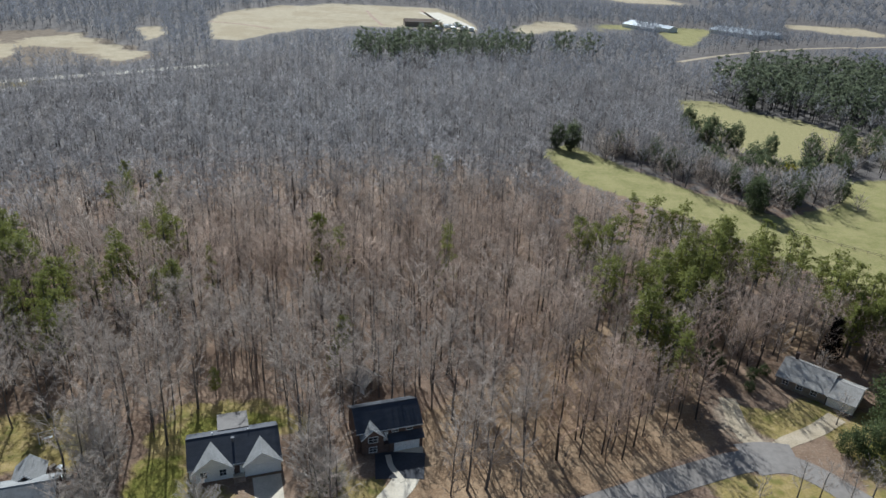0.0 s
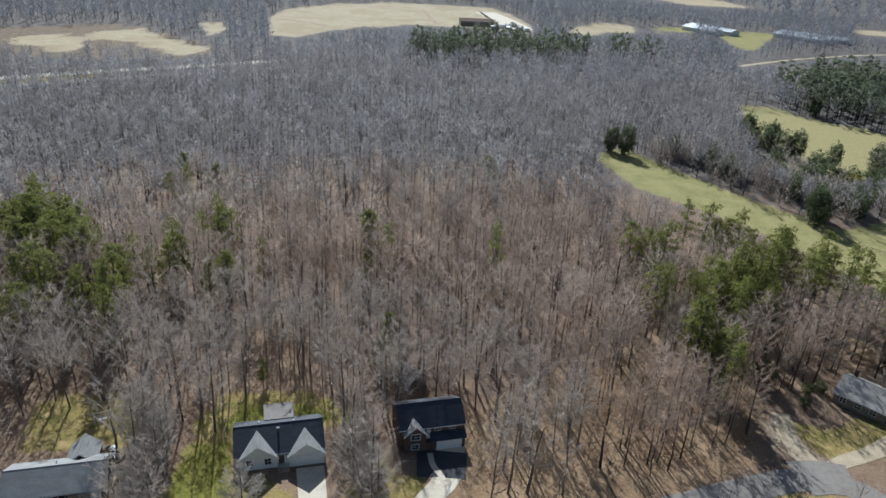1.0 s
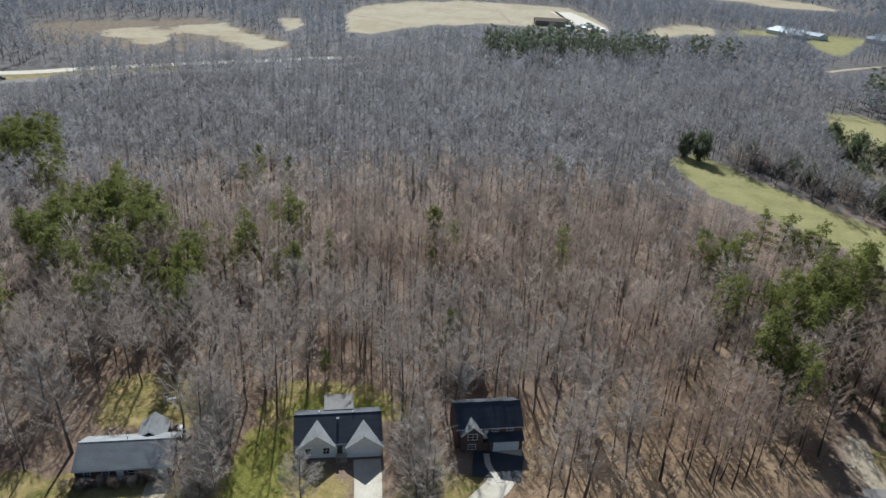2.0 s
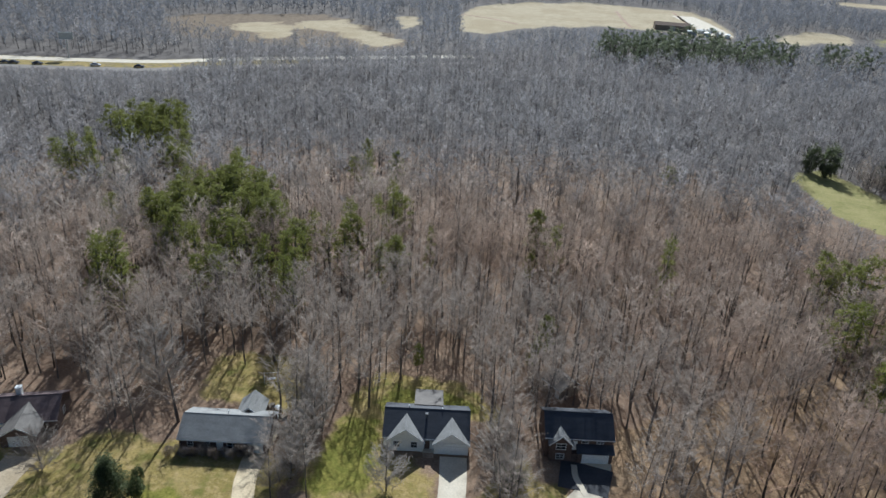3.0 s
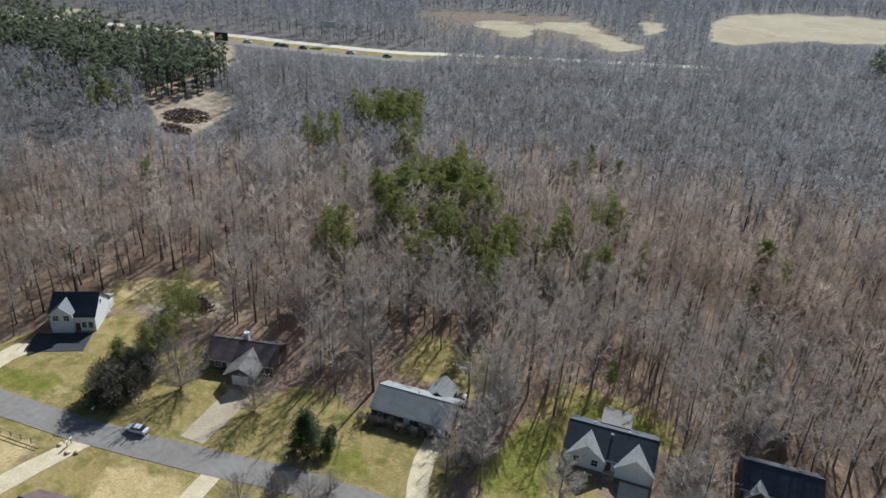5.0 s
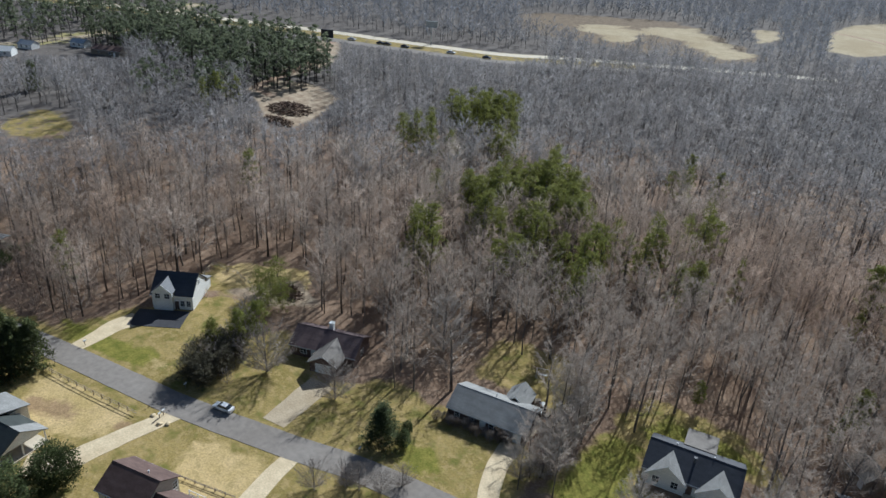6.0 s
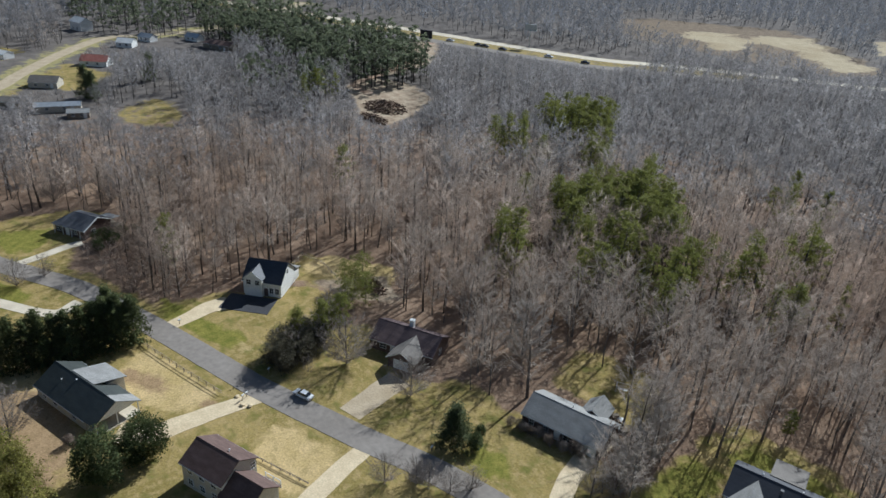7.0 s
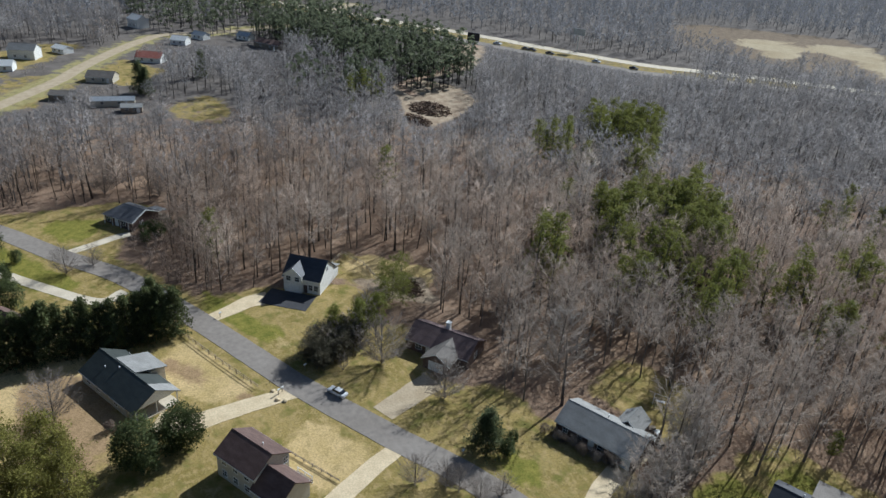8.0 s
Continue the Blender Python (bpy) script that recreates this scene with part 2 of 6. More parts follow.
# ------------------------------------------------------------------ plan
STREET = [(-320, -52), (-230, -12), (-201, 4), (-185, 13), (-167, 24.5), (-143.5, 33.8), (-117.5, 42.4), (-106.5, 46.3), (-87, 54.5), (-70, 62), (-40, 71), (0, 81.5), (20, 89.5), (38, 97.6), (52, 103.8), (62, 107.5), (69, 107.6), (74, 104.5), (79, 98), (92, 80), (110, 50)]
HIGHWAY = [(-1300, -130), (-700, 145), (-428, 288), (-375, 312), (-335, 331), (-300, 350), (-278, 372), (-252, 397), (-201, 439), (-140, 490)]
HILL_ROAD = [(-560, 280), (-480, 190), (-462, 139), (-460, 105), (-446, 89), (-420, 69), (-386, 47), (-363, 34), (-327, 7), (-270, -40), (-200, -90)]
FAR_ROAD = [(200, 602), (216, 618), (271, 665), (345, 715), (419, 750), (470, 769), (900, 980)]
FAR_LANE = [(225, 572), (240, 583), (273, 598), (316, 617), (362, 638)]
TRACK = [(-385, 285), (-374, 263), (-345, 240), (-330, 220), (-311, 185), (-290, 180)]

LAWNS = [
    [(-260, -80), (-216, 0), (-214, 34), (-206, 40), (-192, 30), (-176, 24), (-150, 34), (-148, 50), (-136, 64), (-122, 62), (-118, 76), (-98, 70), (-88, 82), (-80, 82), (-62, 88), (-53, 84), (-50, 71), (-20, 70), (-20, -80)],
    [(-48, 92), (-33, 96), (-31, 84), (-30, 76), (-46, 72)],                       # front of the gabled house
    [(-53, 107), (-45, 98), (-43, 106), (-29, 111), (-22, 110), (-22, 116), (-34, 121), (-50, 119)],  # behind it
    [(-82, 80), (-62, 87), (-55, 84), (-54, 70), (-72, 63), (-86, 60), (-88, 70)],  # front of the ranch
    [(-80, 96), (-62, 98), (-60, 106), (-68, 116), (-86, 112)],
    [(-16, 104), (-11, 99), (-6, 99), (-4, 90), (-22, 86)],
    [(-116, 75), (-100, 68), (-90, 60), (-112, 49), (-124, 52)],
    [(-94, 75), (-88, 64), (-80, 66), (-86, 82)],
    [(-148, 54), (-134, 66), (-126, 58), (-122, 44), (-146, 36)],
    [(-150, 66), (-136, 76), (-128, 90), (-142, 92), (-156, 78)],
    [(-138, 57), (-143, 69), (-131, 77), (-121, 66), (-125, 55)],
    [(-138, 32), (-109, 40), (-106, 33), (-112, 24), (-130, 18), (-142, 20)],
    [(-108, 30), (-88, 50), (-80, 46), (-76, 34), (-92, 22), (-104, 18)],
    [(-150, 12), (-108, 18), (-100, 10), (-96, -20), (-150, -16)],
    [(-214, 14), (-196, 14), (-187, 20), (-190, 30), (-200, 28), (-212, 26)],
    [(-200, -2), (-165, 16), (-152, 18), (-150, 6), (-180, -16), (-205, -20)],
    [(-50, 80), (-52, 101), (-46, 104), (-41, 101), (-38, 84)], [(-37, 86), (-34, 93), (-29, 94), (-28, 86)],
    [(-402, 70), (-372, 84), (-345, 64), (-362, 42)], [(-450, 62), (-404, 34), (-378, 8), (-396, -8), (-452, 30)],
    [(63, 126), (70, 114), (82, 117), (90, 124), (84, 130), (76, 124)],
    [(52, 103), (70, 104), (86, 98), (80, 80), (56, 84)],
    [(82, 118), (98, 126), (112, 120), (100, 96), (84, 102)],
]
LUSH = [
    [(-49, 80), (-51, 101), (-46, 103), (-42, 100), (-39, 84)],
    [(-47, 107), (-40, 106), (-28, 111.5), (-26, 115), (-36, 117), (-46, 115)],
    [(-152, 40), (-126, 50), (-124, 45), (-146, 36.5)],
    [(-203, 10), (-208, 15), (-203.5, 24.5), (-197.6, 26), (-190, 19), (-195, 13.5)],
    [(-198, 0), (-168, 16), (-164, 10), (-184, -8)],
    [(-75, 70), (-68, 74), (-64, 71), (-70, 65)],
    [(86, 112), (100, 118), (106, 104), (92, 98)],
]
GRASS_FIELDS = [
    [(48, 312), (60, 272), (88, 243), (98, 228), (120, 190), (150, 160), (260, 150), (420, 220), (420, 320), (260, 304), (200, 294), (178, 290), (160, 262), (146, 252), (128, 241), (108, 262), (84, 296), (64, 330)],
    [(152, 445), (174, 446), (182, 418), (207, 408), (217, 381), (232, 362), (225, 345), (190, 318), (150, 300), (132, 320), (138, 380)],
    [(163, 831), (225, 861), (220, 827), (172, 795)],
    [(239, 805), (267, 845), (315, 853), (278, 773), (245, 706), (232, 709), (232, 749)],
]
HILL_GRASS = [
    [(-325, 88), (-308, 66), (-288, 68), (-276, 82), (-292, 94), (-312, 96)],
    [(-395, 60), (-372, 10), (-330, -8), (-318, 22), (-352, 44), (-380, 78)],
]
STRAW_FIELDS = [
    [(-192, 613), (-224, 719), (-234, 814), (-187, 912), (-84, 970), (-15, 969), (15, 904), (36, 805), (40, 725), (21, 722), (-7, 748), (-26, 752), (-60, 742), (-121, 708), (-148, 664), (-169, 600)],
    [(-361, 508), (-350, 540), (-336, 550), (-308, 530), (-283, 487), (-298, 474), (-328, 494)],
    [(-338, 552), (-304, 586), (-300, 606), (-262, 566), (-203, 518), (-216, 492), (-244, 507), (-270, 530), (-302, 542)],
    [(68, 761), (111, 848), (145, 856), (164, 816), (132, 775), (93, 748)],
    [(-274, 667), (-253, 670), (-226, 610), (-236, 590)],
    [(200, 1300), (330, 1180), (420, 1240), (340, 1380)],
    [(420, 900), (520, 860), (560, 920), (460, 980)],
]
SCRUB_FIELDS = [
    [(-375, 458), (-416, 510), (-412, 546), (-326, 626), (-256, 572), (-194, 518), (-210, 478), (-274, 454), (-320, 449), (-348, 444)],
]
DIRT = [
    [(-322, 196), (-300, 210), (-272, 204), (-252, 180), (-244, 160), (-262, 158), (-284, 168), (-306, 176)],
    [(-392, 292), (-366, 276), (-336, 250), (-318, 206), (-332, 204), (-352, 238), (-385, 262)],
    [(-142, 73), (-128, 78), (-122, 88), (-136, 90)],
    [(62, 127), (66, 126), (68, 115), (74, 112), (66, 110), (61, 116)],
]
DRY_LAWN = [
    [(-134, 31), (-112, 37.5), (-109, 32), (-114, 26), (-128, 21)],
    [(-150, 10), (-112, 14), (-104, 4), (-104, -22), (-150, -16)],
    [(-100, 44), (-84, 50), (-80, 40), (-88, 32)], [(-127, 47), (-124, 49), (-121, 47.5), (-123, 45)],
    [(-152, 72), (-140, 78), (-128, 88), (-138, 94), (-152, 84)],
]
RUST = [[(-6, 88), (38, 100), (58, 112), (60, 130), (66, 140), (94, 166), (84, 172), (60, 172), (24, 140), (-4, 116)], [(74, 150), (92, 168), (104, 160), (90, 146)]]
SOIL = [[(-130.5, -2), (-134, 2), (-131, 9.5), (-124, 14), (-114, 13), (-103, 8.5), (-104, 2), (-114, -2)], [(-130, 25), (-123, 30), (-119, 32), (-117, 29), (-126, 23)], [(-112, 34), (-109, 38), (-107, 37), (-109, 33)]]
HOUSE_SPOTS = [(-68, 88, 11), (-34, 102, 11), (-6, 106, 11), (-142, 62, 11), (-104, 77, 12), (-88, 27, 11), (-120, 16, 13), (-198, 33, 9), (89, 131, 12), (-38, 117, 6.5), (-89.3, 97, 5.5)]


# ------------------------------------------------------------------ ground
def steps(lo, hi, a, b, fine, growth, limit):
    mid = list(np.arange(a, b + 1e-6, fine))
    out, s = [b], fine
    while out[-1] < hi:
        s = min(s * growth, limit)
        out.append(out[-1] + s)
    low, s = [a], fine
    while low[-1] > lo:
        s = min(s * growth, limit)
        low.append(low[-1] - s)
    return np.array(low[::-1] + mid[1:-1] + out) if len(mid) > 2 else np.array(low[::-1] + out)


def mesh_from(name, verts, faces, mat, attrs=None, smooth=False):
    """A mesh from arrays of places and of triangles or quads."""
    me = bpy.data.meshes.new(name)
    faces = np.asarray(faces, np.int32)
    n, k = faces.shape
    me.vertices.add(len(verts))
    me.vertices.foreach_set("co", np.asarray(verts, np.float32).ravel())
    me.loops.add(n * k)
    me.loops.foreach_set("vertex_index", faces.ravel())
    me.polygons.add(n)
    me.polygons.foreach_set("loop_start", np.arange(0, n * k, k, dtype=np.int32))
    me.polygons.foreach_set("use_smooth", np.full(n, smooth))
    for key, values in (attrs or {}).items():
        values = np.asarray(values, np.float32)
        if values.ndim == 2:
            me.attributes.new(key, "FLOAT_VECTOR", "POINT").data.foreach_set("vector", values.ravel())
        else:
            me.attributes.new(key, "FLOAT", "POINT").data.foreach_set("value", values)
    me.update()
    me.validate()
    me.materials.append(mat)
    return me


def ground_material():
    m = bpy.data.materials.new("woodland_ground")
    m.use_nodes = True
    nt = m.node_tree
    p = nt.nodes["Principled BSDF"]
    p.inputs["Roughness"].default_value = 0.95
    p.inputs["Specular IOR Level"].default_value = 0.1
    co = nt.nodes.new("ShaderNodeTexCoord").outputs["Object"]

    def noise_node(scale, detail=5, rough=0.55):
        n = nt.nodes.new("ShaderNodeTexNoise")
        n.inputs["Scale"].default_value = scale
        n.inputs["Detail"].default_value = detail
        n.inputs["Roughness"].default_value = rough
        nt.links.new(co, n.inputs["Vector"])
        return n.outputs["Fac"]

    def ramp(fac, lo, hi, a=0.0, b=1.0):
        r = nt.nodes.new("ShaderNodeMapRange")
        r.inputs["From Min"].default_value, r.inputs["From Max"].default_value = lo, hi
        r.inputs["To Min"].default_value, r.inputs["To Max"].default_value = a, b
        nt.links.new(fac, r.inputs["Value"])
        return r.outputs["Result"]

    def blend(fac, a, b):
        x = nt.nodes.new("ShaderNodeMix")
        x.data_type = "RGBA"
        nt.links.new(fac, x.inputs["Factor"])
        for key, c in (("A", a), ("B", b)):
            if isinstance(c, tuple):
                x.inputs[key].default_value = (*c, 1)
            else:
                nt.links.new(c, x.inputs[key])
        return x.outputs["Result"]

    def add(a, b):
        x = nt.nodes.new("ShaderNodeMath")
        x.operation = "ADD"
        nt.links.new(a, x.inputs[0])
        nt.links.new(b, x.inputs[1])
        return x.outputs["Value"]

    broad, mid, fine, edge = noise_node(0.012, 6), noise_node(0.12, 6), noise_node(1.1, 6, 0.65), noise_node(0.22, 6, 0.65)
    rag = ramp(edge, 0.25, 0.75, -0.34, 0.34)
    litter = blend(ramp(mid, 0.35, 0.65), (0.18, 0.115, 0.074), (0.285, 0.196, 0.13))
    litter = blend(ramp(broad, 0.4, 0.65, 0.0, 0.6), litter, (0.21, 0.14, 0.10))
    litter = blend(ramp(fine, 0.5, 0.75), litter, (0.30, 0.23, 0.165))
    # far floor darkened and greyed: shade and haze of distant woods put into colour
    litter_far_shaded = blend(ramp(mid, 0.35, 0.65), (0.125, 0.108, 0.095), (0.185, 0.162, 0.143))
    grass = blend(ramp(mid, 0.38, 0.62), (0.235, 0.18, 0.055), (0.395, 0.288, 0.112))
    grass = blend(ramp(fine, 0.35, 0.7), grass, (0.26, 0.21, 0.075))
    patch = noise_node(0.55, 6, 0.7)
    grass = blend(ramp(patch, 0.48, 0.62, 0, 0.75), grass, (0.43, 0.315, 0.145))
    grass = blend(ramp(noise_node(0.3, 5, 0.6), 0.52, 0.66, 0, 0.8), grass, (0.15, 0.148, 0.035))
    lush = blend(ramp(patch, 0.4, 0.62), (0.155, 0.155, 0.03), (0.255, 0.225, 0.052))
    dry = blend(ramp(mid, 0.38, 0.6), (0.58, 0.43, 0.215), (0.47, 0.35, 0.15))
    dry = blend(ramp(patch, 0.5, 0.66, 0, 0.8), dry, (0.35, 0.27, 0.12))
    straw = blend(ramp(mid, 0.35, 0.65), (0.48, 0.395, 0.26), (0.40, 0.325, 0.205))
    straw = blend(ramp(noise_node(0.02, 6, 0.7), 0.46, 0.6, 0, 0.7), straw, (0.36, 0.28, 0.165))
    soil = blend(ramp(patch, 0.38, 0.62), (0.38, 0.26, 0.145), (0.29, 0.20, 0.105))
    rust = blend(ramp(mid, 0.36, 0.64), (0.235, 0.15, 0.085), (0.36, 0.245, 0.145))
    rust = blend(ramp(fine, 0.5, 0.75), rust, (0.40, 0.285, 0.175))
    dirt = blend(ramp(edge, 0.35, 0.65), (0.50, 0.405, 0.29), (0.27, 0.195, 0.13))
    scrub = blend(ramp(edge, 0.35, 0.65), (0.15, 0.11, 0.075), (0.25, 0.19, 0.125))
    pasture = blend(ramp(mid, 0.35, 0.65), (0.225, 0.215, 0.072), (0.335, 0.295, 0.12))
    pasture = blend(ramp(patch, 0.42, 0.66, 0, 0.7), pasture, (0.36, 0.305, 0.145))
    hay = blend(ramp(patch, 0.38, 0.62), (0.385, 0.325, 0.155), (0.30, 0.27, 0.112))
    col = litter
    for key, c in (("far_shade", litter_far_shaded), ("scrub", scrub), ("grass", grass), ("lush", lush), ("pasture", pasture), ("hay", hay), ("dry", dry), ("soil", soil), ("rust", rust), ("straw", straw), ("dirt", dirt)):
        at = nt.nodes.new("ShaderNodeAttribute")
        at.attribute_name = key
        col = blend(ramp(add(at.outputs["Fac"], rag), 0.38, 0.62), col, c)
    hsv = nt.nodes.new("ShaderNodeHueSaturation")
    nt.links.new(ramp(noise_node(2.4, 6, 0.7), 0.3, 0.7, 0.7, 1.3), hsv.inputs["Value"])
    nt.links.new(col, hsv.inputs["Color"])
    nt.links.new(hsv.outputs["Color"], p.inputs["Base Color"])
    b = nt.nodes.new("ShaderNodeBump")
    b.inputs["Strength"].default_value = 0.5
    b.inputs["Distance"].default_value = 0.25
    nt.links.new(fine, b.inputs["Height"])
    nt.links.new(b.outputs["Normal"], p.inputs["Normal"])
    return m


def build_ground():
    xs = steps(-4200, 4200, -250, 140, 2.8, 1.07, 200)
    ys = steps(-4200, 4200, -30, 240, 2.8, 1.07, 200)
    X, Y = np.meshgrid(xs, ys)
    px, py = X.ravel(), Y.ravel()
    soft = 4 + 0.012 * np.hypot(px, py)

    def mask(polys):
        best = np.full(px.shape, -1e9)
        for poly in polys:
            best = np.maximum(best, edge_distance(px, py, poly))
        return np.clip(0.5 + best / soft, 0, 1)

    attrs = {"lush": mask(LUSH), "grass": np.maximum(mask(LAWNS), mask(HILL_GRASS) * 0.6), "pasture": mask(GRASS_FIELDS), "hay": mask(GRASS_FIELDS[1:2]), "dry": mask(DRY_LAWN), "straw": mask(STRAW_FIELDS), "soil": mask(SOIL), "rust": mask(RUST) * 0.9, "dirt": mask(DIRT), "scrub": mask(SCRUB_FIELDS)}
    # painted shade and haze grow with distance from the viewpoint
    attrs["far_shade"] = np.clip((np.hypot(px, py) - 190) / 190, 0, 1)
    verge = np.clip(0.5 + (17 - near_line(px, py, HIGHWAY)) / 8, 0, 1) * 0.62
    west = px < -230
    attrs["grass"] = np.maximum(attrs["grass"], np.where(west, verge, 0))
    attrs["grass"] = np.maximum(attrs["grass"], np.clip(0.5 + (6.5 - near_line(px, py, STREET)) / 4, 0, 1) * 0.8 * (px < -20))
    attrs["hay"] = np.maximum(attrs["hay"], np.clip(0.5 + (10 - near_line(px, py, HILL_ROAD)) / 8, 0, 1) * 0.7)
    z = np.zeros_like(px)
    nx, ny = len(xs), len(ys)
    i = (np.arange(ny - 1)[:, None] * nx + np.arange(nx - 1)[None]).ravel()
    faces = np.stack([i, i + 1, i + nx + 1, i + nx], 1)
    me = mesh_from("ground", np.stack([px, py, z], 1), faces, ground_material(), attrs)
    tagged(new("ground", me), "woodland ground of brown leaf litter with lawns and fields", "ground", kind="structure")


def curve_points(pts, n=10):
    """A smooth line through the points."""
    P = [Vector((*p, 0)) for p in pts]
    P = [P[0] * 2 - P[1]] + P + [P[-1] * 2 - P[-2]]
    out = []
    for i in range(1, len(P) - 2):
        a, b, c, d = P[i - 1:i + 3]
        for k in range(n):
            t = k / n
            out.append(0.5 * (2 * b + (c - a) * t + (2 * a - 5 * b + 4 * c - d) * t * t + (3 * b - a - 3 * c + d) * t ** 3))
    out.append(P[-2])
    return out


def strip(name, pts, width, mat, label, category, top=0.06, n=10, taper=None):
    """A paved strip with a thin edge, along a smooth line."""
    line = curve_points(pts, n)
    bm = bmesh.new()
    rows = []
    for i, p in enumerate(line):
        d = (line[min(i + 1, len(line) - 1)] - line[max(i - 1, 0)]).normalized()
        s = Vector((-d.y, d.x, 0))
        w = width if not taper else width * (1 + (taper - 1) * i / (len(line) - 1))
        wob = 0.12 * noise.noise(p * 0.3)
        rows.append([bm.verts.new(p + s * (w / 2 + wob) + Vector((0, 0, z))) for z in (-0.05, top)] + [bm.verts.new(p - s * (w / 2 - wob) + Vector((0, 0, z))) for z in (top, -0.05)])
    for a, b in zip(rows, rows[1:]):
        for k in range(3):
            bm.faces.new((a[k], b[k], b[k + 1], a[k + 1]))
    bm.faces.new(rows[0])
    bm.faces.new(rows[-1][::-1])
    bmesh.ops.recalc_face_normals(bm, faces=bm.faces)
    ob = part(name, bm, mat, None)
    return tagged(ob, label, category, kind="structure")


build_ground()
strip("road_street", STREET, 5.8, M_ASPHALT, "worn grey asphalt street past the houses", "road")
strip("road_highway_near", [(x + 6, y - 13) for x, y in HIGHWAY], 10, M_ASPHALT, "grey asphalt lanes of a highway", "road", n=4)
strip("road_highway_far", [(x - 4, y + 9) for x, y in HIGHWAY], 10, M_CONCRETE, "pale concrete lanes of a highway", "road", n=4)
strip("road_hill", HILL_ROAD, 7, M_TANDRIVE, "tan gravel road up the hill", "road", n=6)
strip("road_far", FAR_ROAD, 5, M_TANDRIVE, "pale road between the far woods", "road", n=4)
strip("road_far_lane", FAR_LANE, 4, M_TANDRIVE, "pale lane between the far woods", "road", n=4)
strip("gravel_yard", [(-14, 900), (2, 850), (16, 800), (26, 752)], 26, M_CONCRETE, "pale gravel yard at the end of the straw field", "yard", n=4)
strip("track_field", [(-88, 890), (-74, 820), (-58, 752)], 3.5, M_EARTH, "bare earth track across the straw field", "track", n=4)
strip("track_field_edge", [(-224, 722), (-190, 712), (-158, 690)], 4.5, M_EARTH, "bare earth track along the straw field", "track", n=4)
strip("track_field_yard", [(-26, 935), (-14, 870), (2, 790), (10, 756)], 3.5, M_EARTH, "bare earth track beside the gravel yard", "track", n=4)
strip("track", TRACK, 5, M_EARTH, "bare earth track to the highway", "track", n=6)
DRIVES = [
    ([(-139.8, 37.5), (-141.5, 43), (-143, 47.5), (-142.8, 52)], 3.4, M_GRAVEL, 1.7),
    ([(-107, 44), (-107.3, 36), (-107.3, 29), (-107.5, 24), (-111, 19)], 3.6, M_GRAVEL, 1.5),
    ([(-84, 54), (-82, 48), (-79, 41), (-76, 34)], 3.4, M_GRAVEL, 1.2),
    ([(-93.5, 56), (-95, 61), (-96.5, 66), (-97.5, 70)], 5.0, M_TANDRIVE, 1.2),
    ([(-52, 69), (-57, 76), (-60, 83), (-62, 92)], 3.6, M_GRAVEL, 1.1),
    ([(-23, 79.5), (-24, 86), (-25.5, 92.5), (-27.5, 99)], 4.6, M_CONCRETE, 1.08),
    ([(-9, 84), (-6.5, 92), (-3, 98.5), (-2.3, 104), (-2.8, 108)], 3.6, M_CONCRETE, 1.6),
    ([(66, 106), (66, 112), (65, 118), (66, 128)], 4.6, M_TANDRIVE, 0.8),
    ([(68, 108), (71, 112.5), (76, 115.4), (81, 118), (87.5, 122.5)], 2.9, M_TANDRIVE, 1.3),
    ([(-186, 15.5), (-188, 21.5), (-190, 26.5), (-190.6, 31)], 2.8, M_CONCRETE, 1.1),
    ([(-160, 23.5), (-158, 17), (-172, 6), (-186, -4), (-205, -20)], 3.0, M_CONCRETE, 1.0),
]
for _n, (_pts, _w, _m, _t) in enumerate(DRIVES):
    strip("driveway_%d" % (_n + 1), _pts, _w, _m, "pale driveway from the street to a house", "driveway", top=0.045, n=6, taper=_t)


# near-black pads lie over the house ends of two driveways
strip("parking_pad_brick", [(-8.5, 102.6), (-4, 103), (0.6, 103)], 7.0, M_DARK_PAD, "near-black parking pad in front of the brick house", "parking pad", top=0.08, n=4)
strip("road_turning_head", [(62.5, 108), (67.5, 109), (72.5, 108.6)], 9.0, M_ASPHALT, "widened asphalt turning head at the end of the street", "road", top=0.05, n=4)
strip("walkway_brick", [(-6.4, 105.6), (-5.6, 102.6), (-4.0, 100.2), (-3.2, 98.6)], 1.1, M_CONCRETE, "pale concrete walkway to the front steps", "walkway", top=0.1, n=4)
strip("parking_pad", [(-144.2, 51.6), (-140, 55.6), (-135.8, 59.8)], 7.0, M_DARK_PAD, "near-black parking pad in front of the white house", "parking pad", top=0.07, n=4)


# ------------------------------------------------------------------ trees
def frond(rng, p, d, length, width):
    """One tapering sliver: a twig."""
    side = np.cross(d, rng.normal(size=3))
    side /= np.linalg.norm(side) + 1e-9
    return np.array([p - side * width / 2, p + side * width / 2, p + d * length])


def ring_tube(p, q, r0, r1, sides):
    d = q - p
    d = d / np.linalg.norm(d)
    s = np.cross(d, (0.31, 0.77, 0.55))
    s /= np.linalg.norm(s)
    t = np.cross(d, s)
    a = np.arange(sides) * 2 * pi / sides
    c = np.cos(a)[:, None] * s + np.sin(a)[:, None] * t
    lo, hi = p + c * r0, q + c * r1
    tris = []
    for i in range(sides):
        j = (i + 1) % sides
        tris += [[lo[i], lo[j], hi[j]], [lo[i], hi[j], hi[i]]]
    return tris


def unit(v):
    return v / (np.linalg.norm(v) + 1e-9)


